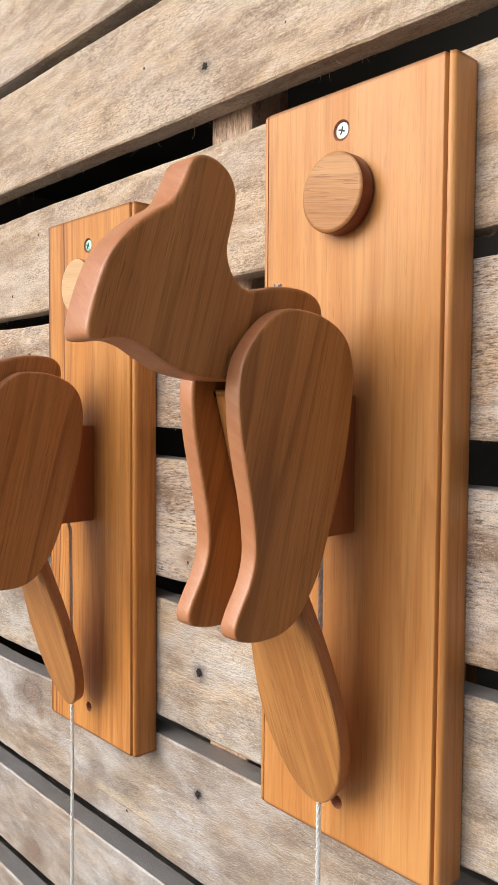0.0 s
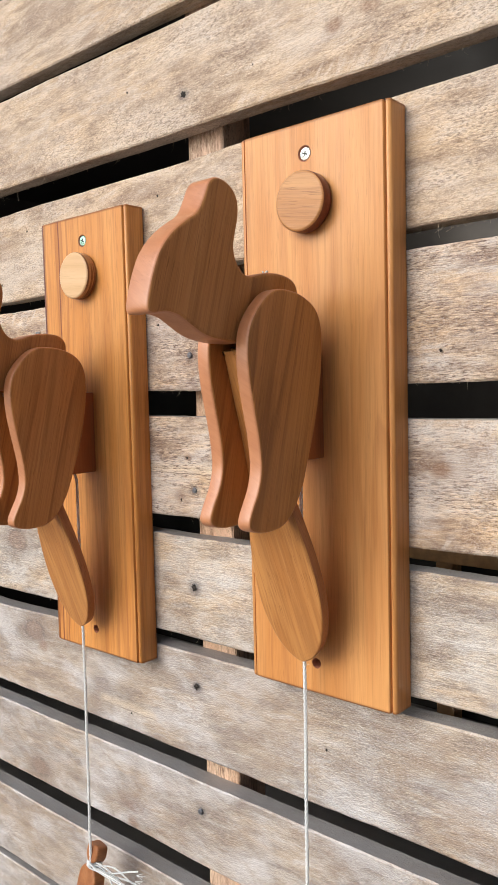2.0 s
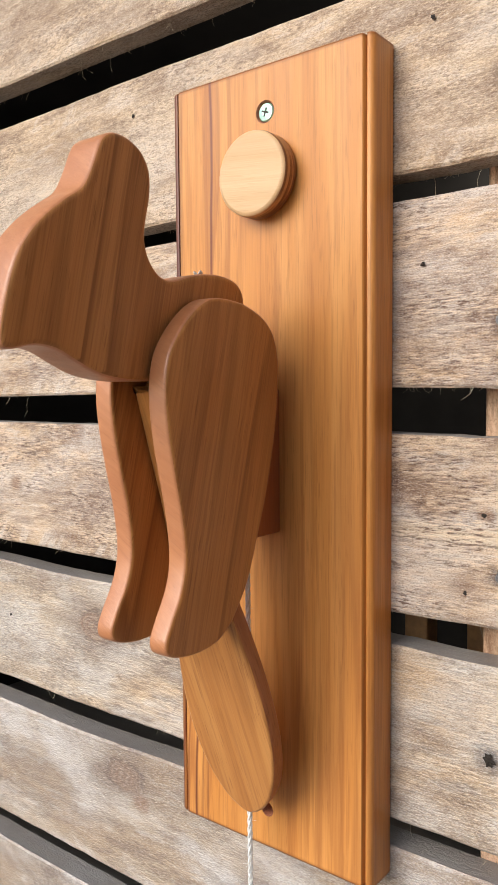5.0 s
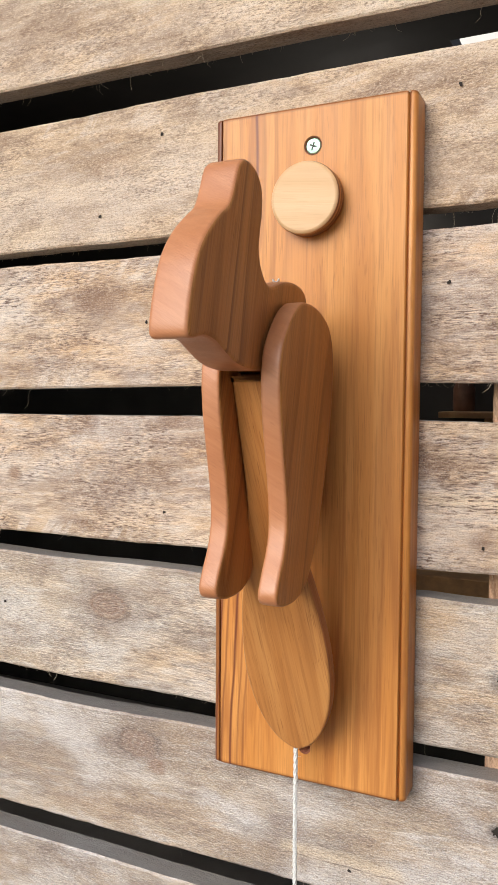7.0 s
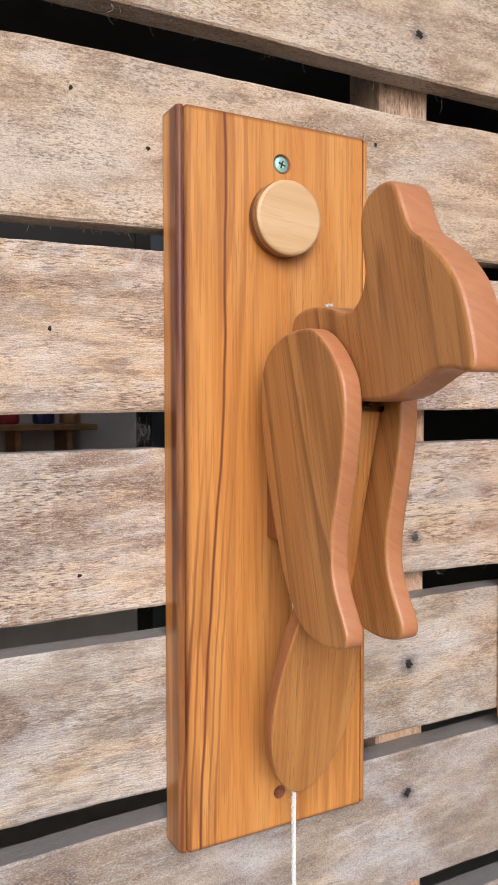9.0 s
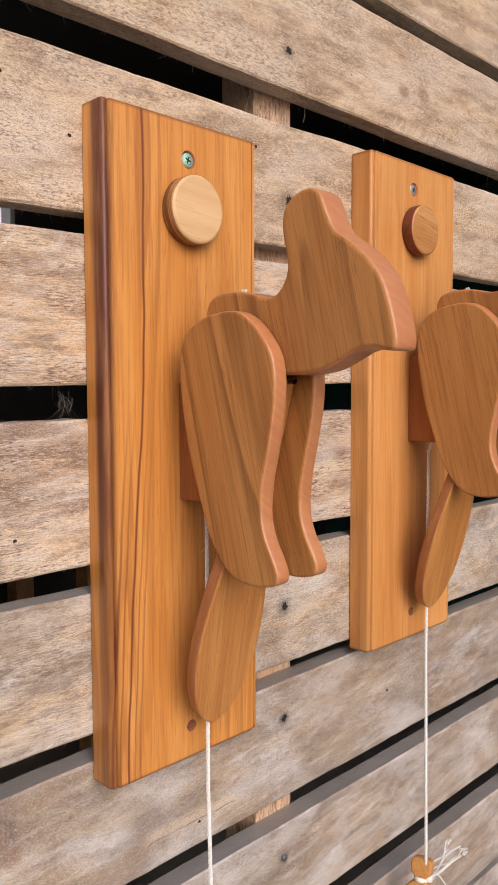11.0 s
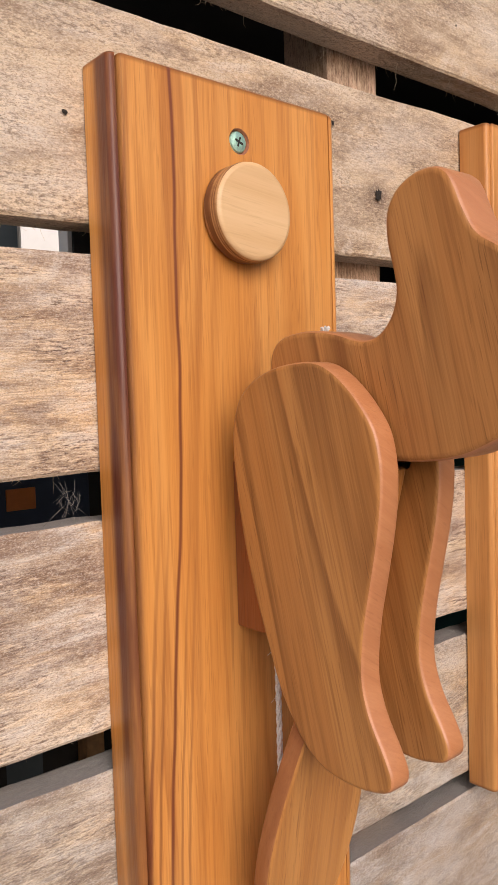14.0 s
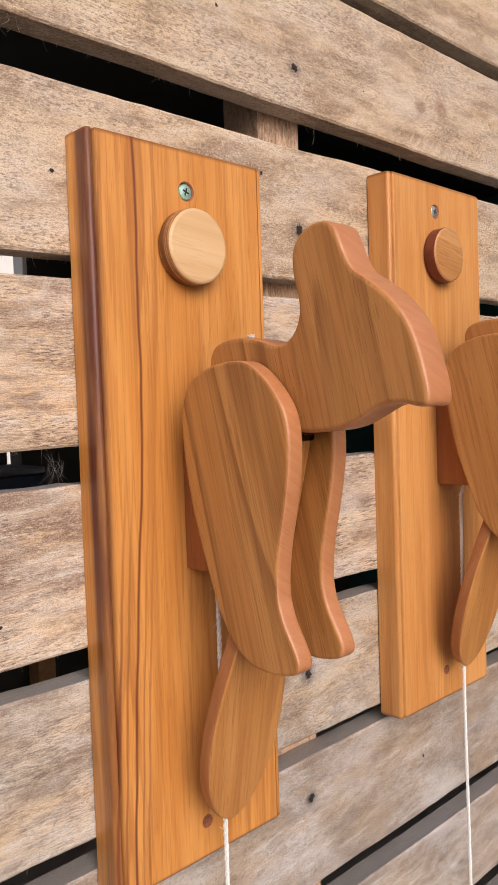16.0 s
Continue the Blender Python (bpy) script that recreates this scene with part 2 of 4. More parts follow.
    col = g.mix(g.math("MULTIPLY", g.ramp(fleck, 0.47, 0.34), 0.32), col, pale)
    # grey dust lies on the faces that look upward
    geo = g.n.new("ShaderNodeNewGeometry")
    up = g.ramp(g.axis(geo.outputs["Normal"], 2), 0.6, 0.95)
    col = g.mix(g.math("MULTIPLY", up, g.ramp(grain, 0.3, 0.7, 0.96, 0.62)), col, (0.255, 0.246, 0.236))
    high = g.math("ADD", g.math("MULTIPLY", dash, -1.0), g.math("ADD", g.math("MULTIPLY", dash2, -0.8), g.math("MULTIPLY", ply, 0.5)))
    g.bump(high, 0.45, 0.0018)
    return g.finish(col, g.ramp(where, 0.40, 0.62, rough + 0.06, rough - 0.08), spec=gloss)


def plain(name, colour, rough=0.6, metal=0.0, vary=0.15, scale=30.0, spec=0.4):
    g = Graph(name)
    n = g.noise(g.coords(), scale, 4.0, 0.6)
    k = 1 - vary
    col = g.mix(g.ramp(n, 0.3, 0.7), tuple(c * k for c in colour), tuple(min(1, c * (1 + vary)) for c in colour))
    g.bump(n, 0.15, 0.002)
    return g.finish(col, g.ramp(n, 0.2, 0.8, max(0.05, rough - 0.08), min(1, rough + 0.08)), metal, spec)


board_dark_edge = oiled_wood("board_wood_dark_edge", (0.65, 0.304, 0.082), (0.565, 0.235, 0.053), (0.28, 0.086, 0.021), ends=0.2175, band=75.0, contrast=0.62, hair=0.12, gloss=0.36,
                             edge=(-0.066, -0.0622, (0.085, 0.020, 0.018)), line=(-0.0372, 0.0165, (0.15, 0.036, 0.020)), rough=0.36, pore=0.34)
board_plain = oiled_wood("board_wood", (0.64, 0.315, 0.104), (0.56, 0.244, 0.068), (0.28, 0.088, 0.025), ends=0.21925, band=70.0, contrast=0.44, hair=0.12, gloss=0.36, rough=0.36, pore=0.30)
leg_wood = oiled_wood("figure_wood", (0.50, 0.236, 0.073), (0.435, 0.187, 0.054), (0.20, 0.076, 0.023), turn=(14, 0, 0), band=60.0, contrast=0.70, stripes=1.45, pore=0.55, hair=0.20)
head_wood = oiled_wood("figure_wood_head", (0.475, 0.224, 0.072), (0.41, 0.177, 0.053), (0.17, 0.063, 0.020), turn=(13, 0, 0), band=52.0, contrast=0.72, stripes=1.4, pore=0.55, hair=0.20)
edge_wood = oiled_wood("figure_wood_end_grain", (0.50, 0.212, 0.088), (0.455, 0.182, 0.072), (0.27, 0.085, 0.030), turn=(0, 58, 0), band=230.0, contrast=0.16, gloss=0.75, rough=0.42, stripes=0.10, pore=0.22, hair=0.06)
tail_wood = oiled_wood("tail_wood", (0.53, 0.250, 0.074), (0.43, 0.178, 0.046), (0.21, 0.070, 0.020), turn=(0, 6, 0), band=80.0, contrast=0.60)
tail_edge = oiled_wood("tail_wood_edge", (0.40, 0.165, 0.065), (0.33, 0.125, 0.045), (0.19, 0.065, 0.022), turn=(0, 6, 0), band=120.0, contrast=0.45)
block_wood = oiled_wood("block_wood", (0.36, 0.135, 0.050), (0.29, 0.098, 0.036), (0.15, 0.05, 0.018), band=60.0, contrast=0.35)
disc_pale = oiled_wood("button_wood_pale", (0.68, 0.465, 0.255), (0.61, 0.39, 0.195), (0.40, 0.21, 0.08), turn=(0, 84, 0), band=60.0, contrast=0.25, stripes=0.3, pore=0.18, hair=0.05)
disc_warm = oiled_wood("button_wood_warm", (0.56, 0.30, 0.12), (0.45, 0.21, 0.07), (0.24, 0.09, 0.033), turn=(0, 80, 0), band=80.0, contrast=0.6)
g = Graph("button_edge_layers")
layers = g.noise(g.coords((0.04, 1, 0.04)), 520.0, 2.0, 0.6)
grainy = g.noise(g.coords((1, 0.3, 1)), 400.0, 3.0, 0.6)
rim_col = g.mix(g.ramp(layers, 0.40, 0.58), (0.20, 0.085, 0.035), (0.50, 0.28, 0.12))
rim_col = g.mix(g.math("MULTIPLY", g.ramp(grainy, 0.5, 0.7), 0.3), rim_col, (0.16, 0.065, 0.028))
g.bump(layers, 0.3, 0.0006)
disc_pale_edge = g.finish(rim_col, 0.45, spec=0.3)
disc_warm_edge = oiled_wood("button_edge_warm", (0.20, 0.058, 0.034), (0.15, 0.042, 0.024), (0.08, 0.022, 0.012), turn=(0, 80, 0), band=90.0, contrast=0.5)
toggle_wood = oiled_wood("toggle_wood", (0.36, 0.15, 0.055), (0.28, 0.105, 0.036), (0.14, 0.045, 0.016), turn=(80, 0, 0), band=90.0, contrast=0.45)
toggle_wood_pale = oiled_wood("toggle_wood_pale", (0.58, 0.30, 0.10), (0.46, 0.21, 0.06), (0.26, 0.10, 0.03), turn=(80, 0, 0), band=90.0, contrast=0.45)
TIMBER = {
    "clean": ((0.590, 0.466, 0.325), (0.57, 0.410, 0.248), (0.40, 0.308, 0.225), (0.225, 0.142, 0.088), (0.70, 0.62, 0.53), 0.66, 0.54, 0.30, 0.54, 0.56),
    "stained": ((0.635, 0.498, 0.350), (0.63, 0.432, 0.248), (0.33, 0.252, 0.200), (0.180, 0.100, 0.062), (0.72, 0.68, 0.63), 0.80, 0.60, 0.17, 0.72, 0.30),
    "bleached": ((0.56, 0.460, 0.335), (0.55, 0.400, 0.245), (0.30, 0.250, 0.200), (0.175, 0.115, 0.080), (0.68, 0.665, 0.63), 0.80, 0.76, 0.22, 0.48, 0.34, 0.47, 0.80),
    "weathered": ((0.445, 0.368, 0.278), (0.44, 0.325, 0.212), (0.28, 0.238, 0.200), (0.165, 0.112, 0.085), (0.70, 0.70, 0.70), 0.70, 0.60, 0.42, 0.34, 0.50, 0.41, 1.0),
}
batten_wood = rough_slat("batten_wood", (0.76, 0.51, 0.36), (0.70, 0.44, 0.28), (0.58, 0.40, 0.29), (0.22, 0.12, 0.065), (0.58, 0.42, 0.28), 0.4, 0.3)
zinc = plain("zinc_plated_steel", (0.66, 0.68, 0.62), 0.34, 0.85, 0.15, 900.0)
zinc_green = plain("passivated_zinc_steel", (0.44, 0.70, 0.57), 0.42, 0.75, 0.15, 900.0)
screw_dark = plain("screw_recess_shadow_steel", (0.05, 0.05, 0.045), 0.6, 0.5, 0.2, 900.0)
nail_steel = plain("rusted_nail_steel", (0.17, 0.175, 0.19), 0.42, 0.7, 0.35, 700.0)
hole_dark = plain("bored_wood", (0.36, 0.14, 0.075), 0.8, 0.0, 0.3, 600.0)
# near-black stands for the shade inside a nail hole
nail_hole_mat = plain("nail_hole_shade", (0.025, 0.020, 0.016), 0.9, 0.0, 0.3, 600.0)
cord_white = plain("white_cotton_cord", (0.74, 0.76, 0.74), 0.9, 0.0, 0.16, 1400.0)
fibre = plain("pale_fibre", (0.55, 0.47, 0.34), 0.9, 0.0, 0.2, 400.0)
web_silk = plain("spider_silk", (0.22, 0.21, 0.20), 0.6, 0.0, 0.1, 400.0)
concrete = plain("concrete", (0.27, 0.255, 0.235), 0.9, 0.0, 0.14, 3.0)
paint_white = plain("white_painted_sheet", (0.72, 0.71, 0.68), 0.7, 0.0, 0.06, 2.0)
room_wall = plain("plaster_grey", (0.72, 0.69, 0.65), 0.9, 0.0, 0.12, 2.5)
# near-black: the dimness of the unlit room is put into this colour
room_dark = plain("near_black_room_board", (0.034, 0.031, 0.028), 0.8, 0.0, 0.3, 4.0)
teal_board = plain("dark_teal_board", (0.02, 0.085, 0.085), 0.7, 0.0, 0.25, 4.0)
blocker_brown = plain("brown_light_blocker", (0.085, 0.058, 0.040), 0.8, 0.0, 0.25, 4.0)
panel_grey = plain("blue_grey_panel", (0.10, 0.125, 0.14), 0.8, 0.0, 0.12, 3.0)
shelf_wood = plain("raw_shelf_pine", (0.42, 0.24, 0.11), 0.7, 0.0, 0.2, 25.0)
bulb_glow = plain("bulb_glass", (0.9, 0.88, 0.84), 0.3, 0.0, 0.02, 10.0)
bulb_glow.node_tree.nodes["Principled BSDF"].inputs["Emission Color"].default_value = (1.0, 0.92, 0.80, 1)
bulb_glow.node_tree.nodes["Principled BSDF"].inputs["Emission Strength"].default_value = 8.0


# ---- mesh helpers ----
def finish_mesh(name, bm, material, smooth=True, flat_caps=True):
    me = bpy.data.meshes.new(name)
    bmesh.ops.recalc_face_normals(bm, faces=bm.faces[:])
    for e in bm.edges:
        if len(e.link_faces) == 2 and e.calc_face_angle(0.0) > 0.65:
            e.smooth = False
    for f in bm.faces:
        f.smooth = smooth and (len(f.verts) == 4 or not flat_caps)
    bm.to_mesh(me)
    bm.free()
    me.materials.append(material)
    return me


def part(name, bm, material, parent, label="", at=None, smooth=True):
    """One mesh object under a thing or under a part, at the pose that is given in its parent's space."""
    ob = new(name, bm if isinstance(bm, bpy.types.Mesh) else finish_mesh(name, bm, material, smooth))
    ob.parent = parent
    if at is not None:
        ob.matrix_basis = at
    return tagged(ob, label)


def thing(name, label, category, group="", kind="", at=None):
    ob = new(name)
    ob.empty_display_size = 0.05
    if at is not None:
        ob.matrix_basis = at
    return tagged(ob, label, category, group, kind)


def box_bm(x0, x1, y0, y1, z0, z1, bevel=0.0, segments=1):
    bm = bmesh.new()
    bmesh.ops.create_cube(bm, size=1)
    for v in bm.verts:
        v.co = (x0 + (v.co.x + 0.5) * (x1 - x0), y0 + (v.co.y + 0.5) * (y1 - y0), z0 + (v.co.z + 0.5) * (z1 - z0))
    if bevel:
        bmesh.ops.bevel(bm, geom=bm.edges[:], offset=bevel, segments=segments, affect="EDGES", profile=0.5)
    return bm


def spline_loop(points, per=5):
    """A closed smooth curve (Catmull-Rom) through the points of a pattern."""
    n, out = len(points), []
    for i in range(n):
        p0, p1, p2, p3 = (np.array(points[(i + k) % n], float) for k in (-1, 0, 1, 2))
        for s in range(per):
            t = s / per
            out.append(0.5 * (2 * p1 + (p2 - p0) * t + (2 * p0 - 5 * p1 + 4 * p2 - p3) * t * t + (3 * p1 - p0 - 3 * p2 + p3) * t ** 3))
    return np.array(out)


def inset_loop(loop, d):
    """The loop moved inward by d; it runs either way round."""
    nxt, prv = np.roll(loop, -1, 0), np.roll(loop, 1, 0)
    tang = nxt - prv
    tang /= np.linalg.norm(tang, axis=1)[:, None] + 1e-9
    area = np.sum(loop[:, 0] * nxt[:, 1] - nxt[:, 0] * loop[:, 1])
    normal = np.stack([-tang[:, 1], tang[:, 0]], 1) * (1 if area > 0 else -1)
    return loop + normal * d


def two_tone(name, bm, face_wood, rim_wood, across):
    """A plate's mesh whose sawn rim shows the end grain; across: the axis of its thickness."""
    for f in bm.faces:
        f.normal_update()
        f.material_index = 0 if abs(f.normal[across]) > 0.6 else 1
    me = finish_mesh(name, bm, face_wood)
    me.materials.append(rim_wood)
    return me


def plate_bm(loop, thick, r=0.002, steps=3, place=lambda a, b, c: (c, a, b)):
    """A sawn plate: the outline loop (a, b), thick across c, with rounded edges."""
    bm = bmesh.new()
    rings = []
    levels = [(r * (1 - math.sin(radians(90 * k / steps))), -thick / 2 + r * (1 - math.cos(radians(90 * k / steps)))) for k in range(steps + 1)]
    levels += [(d, -c) for d, c in reversed(levels)]
    for d, c in levels:
        rings.append([bm.verts.new(place(a, b, c)) for a, b in inset_loop(loop, d)])
    n = len(loop)
    for a, b in zip(rings, rings[1:]):
        for i in range(n):
            bm.faces.new((a[i], a[(i + 1) % n], b[(i + 1) % n], b[i]))
    bm.faces.new(rings[0])
    bm.faces.new(list(reversed(rings[-1])))
    return bm


def lathe_bm(profile, seg=48, axis="y"):
    """Turned round: profile of (radius, height along the axis); radius 0 closes it."""
    bm = bmesh.new()
    rings = []
    for r, h in profile:
        if r < 1e-7:
            rings.append([bm.verts.new((0, h, 0))])
        else:
            rings.append([bm.verts.new((r * math.cos(2 * math.pi * i / seg), h, r * math.sin(2 * math.pi * i / seg))) for i in range(seg)])
    for a, b in zip(rings, rings[1:]):
        for i in range(seg):
            j = (i + 1) % seg
            if len(a) == 1:
                bm.faces.new((a[0], b[i], b[j]))
            elif len(b) == 1:
                bm.faces.new((a[i], a[j], b[0]))
            else:
                bm.faces.new((a[i], a[j], b[j], b[i]))
    return bm


def tube_into(bm, path, radius, seg=6):
    path = [Vector(p) for p in path]
    rings = []
    for i, p in enumerate(path):
        way = (path[min(i + 1, len(path) - 1)] - path[max(i - 1, 0)]).normalized()
        side = way.orthogonal().normalized() if not rings else (last - way * last.dot(way)).normalized()
        last = side
        up = way.cross(side)
        r = radius(i / max(1, len(path) - 1)) if callable(radius) else radius
        rings.append([bm.verts.new(p + (side * math.cos(2 * math.pi * k / seg) + up * math.sin(2 * math.pi * k / seg)) * r) for k in range(seg)])
    for a, b in zip(rings, rings[1:]):
        for k in range(seg):
            bm.faces.new((a[k], a[(k + 1) % seg], b[(k + 1) % seg], b[k]))
    bm.faces.new(rings[0])
    bm.faces.new(list(reversed(rings[-1])))
    return bm


# ---- the ground in front of the wall, with unseen parts added to shape light ----
def slab(name, x0, x1, y0, y1, z0, z1, material, label, category):
    ob = new(name, finish_mesh(name, box_bm(x0, x1, y0, y1, z0, z1), material, smooth=False))
    return tagged(ob, label, category, kind="structure")


slab("ground", -60, 60, -60, 60, -0.2, 0.0, concrete, "pale grey concrete ground in front of the wall", "ground")
# unseen overhang, added; its depth sets how much sky reaches the upper wall
slab("ceiling", -4.0, 4.0, -0.22, 0.06, 2.50, 2.56, paint_white, "unseen white sheet added over the wall as a light-shaping overhang", "ceiling")

# unseen wall added at the right to keep light off right-facing sides
slab("wall_light_blocker", 1.9, 2.0, -3.6, -0.02, 0.0, 2.5, blocker_brown, "unseen dark brown wall added to block light from the right", "wall")

# ---- the slatted wall ----
slat_wall = thing("wall_slats", "wall of rough weathered timber slats nailed over battens", "wall", kind="structure")
# bottom, top, how far the face stands proud, tilt (mm over a metre), which timber
SLATS = [
    (1.9275, 2.0200, 0.000, 0.0, "clean"),
    (1.8195, 1.9140, 0.000, 6.0, "clean"),
    (1.7100, 1.8050, 0.001, 3.0, "clean"),
    (1.5880, 1.6835, 0.000, 14.0, "clean"),
    (1.4785, 1.5740, 0.000, 8.0, "stained"),
    (1.3600, 1.4545, 0.001, 0.0, "stained"),
    (1.2463, 1.3420, 0.000, -1.0, "bleached"),
    (1.1320, 1.2315, 0.000, -1.0, "weathered"),
    (1.0258, 1.1080, 0.000, 2.0, "weathered"),
    (0.9080, 0.9942, 0.000, 0.0, "weathered"),
    (0.8050, 0.9000, 0.000, 0.0, "weathered"),
    (0.6950, 0.7880, 0.000, 0.0, "weathered"),
    (0.5800, 0.6750, 0.000, 0.0, "weathered"),
    (0.4600, 0.5600, 0.000, 0.0, "weathered"),
    (0.3400, 0.4400, 0.000, 0.0, "weathered"),
    (0.2200, 0.3200, 0.000, 0.0, "weathered"),
    (0.1000, 0.2000, 0.000, 0.0, "weathered"),
    (2.0350, 2.1300, 0.000, 0.0, "clean"),
    (2.1450, 2.2400, 0.000, 0.0, "clean"),
    (2.2550, 2.3500, 0.000, 0.0, "clean"),
    (2.3650, 2.4600, 0.000, 0.0, "clean"),
]
SAG = {7: (0.0018, 0.0058, 0.0, 0.0)}     # slats warped away from the level
WALL_X0, WALL_X1, SLAT_DEEP = -3.2, 3.2, 0.019


def slat_bm(height, seed, near, sag=(0, 0, 0, 0)):
    """A sawn slat about its middle, with uneven edges; finer near the figures. sag: how far its lower and upper edge drop at the west and at the east."""
    low_w, top_w, low_e, top_e = sag

    def ease(x, a, b):
        t = min(1.0, max(0.0, (x - a) / (b - a)))
        return t * t * (3 - 2 * t)

    bm = bmesh.new()
    rnd = random.Random(seed)
    xs = [WALL_X0, -2.0, -1.2] + [(-0.9 + 0.012 * i) if near else (-0.9 + 0.15 * i) for i in range(151 if near else 13)] + [1.2, 2.0, WALL_X1]
    prof = [(-1, 1), (-1, 0.06), (-0.96, 0.0), (0.96, 0.0), (1, 0.06), (1, 1)]
    rings = []
    for x in xs:
        top = height / 2 + 0.0016 * noise.noise(Vector((x * 9, seed * 3.1, 0))) + 0.0007 * noise.noise(Vector((x * 60, seed, 4)))
        low = -height / 2 + 0.0016 * noise.noise(Vector((x * 9, seed * 3.1, 9))) + 0.0007 * noise.noise(Vector((x * 60, seed, 7)))
        west, east = ease(x, -0.08, -0.36), ease(x, 0.02, 0.36)
        top, low = top - top_w * west - top_e * east, low - low_w * west - low_e * east
        face = 0.0008 * noise.noise(Vector((x * 5, seed, 2)))
        ring = []
        for s, d in prof:
            z = top if s == 1 else low if s == -1 else (top - 0.0016 if s > 0 else low + 0.0016)
            ring.append(bm.verts.new((x, face + d * SLAT_DEEP, z)))
        rings.append(ring)
    n = len(prof)
    for a, b in zip(rings, rings[1:]):
        for i in range(n):
            bm.faces.new((a[i], b[i], b[(i + 1) % n], a[(i + 1) % n]))
    bm.faces.new(rings[0])
    bm.faces.new(rings[-1])
    return bm


# iron stains round the nails, knots and brown blotches: x, z, size, kind
SPOTS = [(-0.0445, 1.5100, 0.0092, "iron"), (-0.0430, 1.3867, 0.0092, "iron"), (-0.0478, 1.2951, 0.0106, "iron"), (-0.0485, 1.2010, 0.0079, "iron"),
         (-0.0428, 1.7395, 0.0079, "iron"), (-0.0425, 1.6238, 0.0106, "iron"), (-0.0481, 1.0792, 0.0079, "iron"),
         (-0.312, 1.205, 0.011, "knot"), (-0.339, 1.308, 0.012, "knot"), (0.118, 1.748, 0.010, "blotch"),
         (0.150, 1.755, 0.012, "blotch"), (0.203, 1.418, 0.010, "blotch"), (-0.051, 1.417, 0.005, "blotch"),
         (-0.311, 1.043, 0.010, "knot"), (-0.149, 1.033, 0.010, "blotch"), (-0.428, 1.407, 0.008, "blotch"),
         (0.095, 1.617, 0.006, "blotch"), (-0.015, 1.4015, 0.13, "crack"), (-0.0346, 1.505, 0.034, "haze"), (-0.0605, 1.380, 0.014, "haze"), (-0.295, 1.190, 0.009, "blotch"),
         (-0.19, 1.165, 0.030, "haze"), (-0.345, 1.545, 0.03, "haze"), (-0.33, 1.405, 0.03, "haze"), (0.24, 1.52, 0.03, "haze"), (-0.044, 1.62, 0.02, "haze"),
         (-0.15, 1.152, 0.05, "crack")]
BLOTCH = {"clean": 0.12, "stained": 0.36, "bleached": 0.50, "weathered": 0.62}
spare = {kind: rough_slat("slat_wood_" + kind, *values, blotch=BLOTCH[kind]) for kind, values in TIMBER.items()}
for i, (z0, z1, proud, tilt, kind) in enumerate(SLATS):
    near = 0.9 < z0 < 1.95
    mine = [(x, z - (z0 + z1) / 2, size, what) for x, z, size, what in SPOTS if z0 < z < z1]
    timber = rough_slat("slat_wood_" + kind, *TIMBER[kind], spots=mine, blotch=BLOTCH[kind], chatter=0.5 if kind in ("clean", "stained") else 0.0) if mine else spare[kind]
    part("slat", slat_bm(z1 - z0, i + 1, near, SAG.get(i, (0, 0, 0, 0))), timber, slat_wall, at=pose(0, -proud, (z0 + z1) / 2, 0, -math.degrees(tilt / 1000), 0), smooth=False)

# upright battens behind the slats
for x0, x1 in ((-0.0600, -0.0165), (-0.985, -0.94), (0.93, 0.975), (-1.9, -1.85), (1.85, 1.9)):
    bm = box_bm(-1.25, 1.25, SLAT_DEEP + 0.001, SLAT_DEEP + 0.040, -(x1 - x0) / 2, (x1 - x0) / 2, 0.0015)
    part("batten", bm, batten_wood, slat_wall, "light brown sawn batten behind the slats", at=pose((x0 + x1) / 2, 0, 1.25, 0, 90, 0), smooth=False)

# nail heads in the slats; near-black patches paint the shade in old holes
nail_mesh = finish_mesh("nail", lathe_bm([(0, -0.0016), (0.0022, -0.0015), (0.0028, -0.0008), (0.0028, 0.0005), (0.0012, 0.006)], 12), nail_steel)
pit = bmesh.new()
pit_core, pit_rim = pit.verts.new((0, -0.0003, 0)), []
for k, r in enumerate((0.0014, 0.0011, 0.0015, 0.0012, 0.0009, 0.0013, 0.0016, 0.0012, 0.0010)):
    pit_rim.append(pit.verts.new((r * math.cos(k * math.pi / 4.5), 0.0, r * math.sin(k * math.pi / 4.5))))
for k in range(9):
    pit.faces.new((pit_core, pit_rim[k], pit_rim[(k + 1) % 9]))
hole_mesh = finish_mesh("nail_hole", pit, nail_hole_mat, smooth=False)
NAILS = [(-0.0445, 1.5100), (-0.0430, 1.3867), (-0.0478, 1.2951), (-0.0485, 1.2010), (-0.0428, 1.7395), (-0.0425, 1.6238), (-0.0481, 1.0792), (-0.0420, 1.8500)]
HOLES = [(-0.2900, 1.6563), (-0.2447, 1.6301), (-0.3032, 1.5231), (-0.2880, 1.3840), (-0.0803, 1.6580), (-0.0848, 1.5400), (0.2035, 1.5024), (0.0380, 1.7428), (-0.1432, 1.1506),
         (0.0993, 1.1828), (-0.3440, 1.6030), (-0.1173, 1.7600), (-0.44, 1.30), (0.30, 1.30), (0.26, 1.39), (-0.0517, 1.4163), (-0.0609, 1.3768)]
ragged = bmesh.new()
core = ragged.verts.new((0, -0.0004, 0))
rim = []
for k in range(14):
    a, r = 2 * math.pi * k / 14, 0.0038 * (0.55, 0.95, 0.62, 0.80, 0.48, 0.9, 0.7, 0.52, 1.0, 0.66, 0.85, 0.5, 0.78, 0.6)[k]
    rim.append(ragged.verts.new((r * math.cos(a), 0.0001, r * 1.25 * math.sin(a))))
for k in range(14):
    ragged.faces.new((core, rim[k], rim[(k + 1) % 14]))
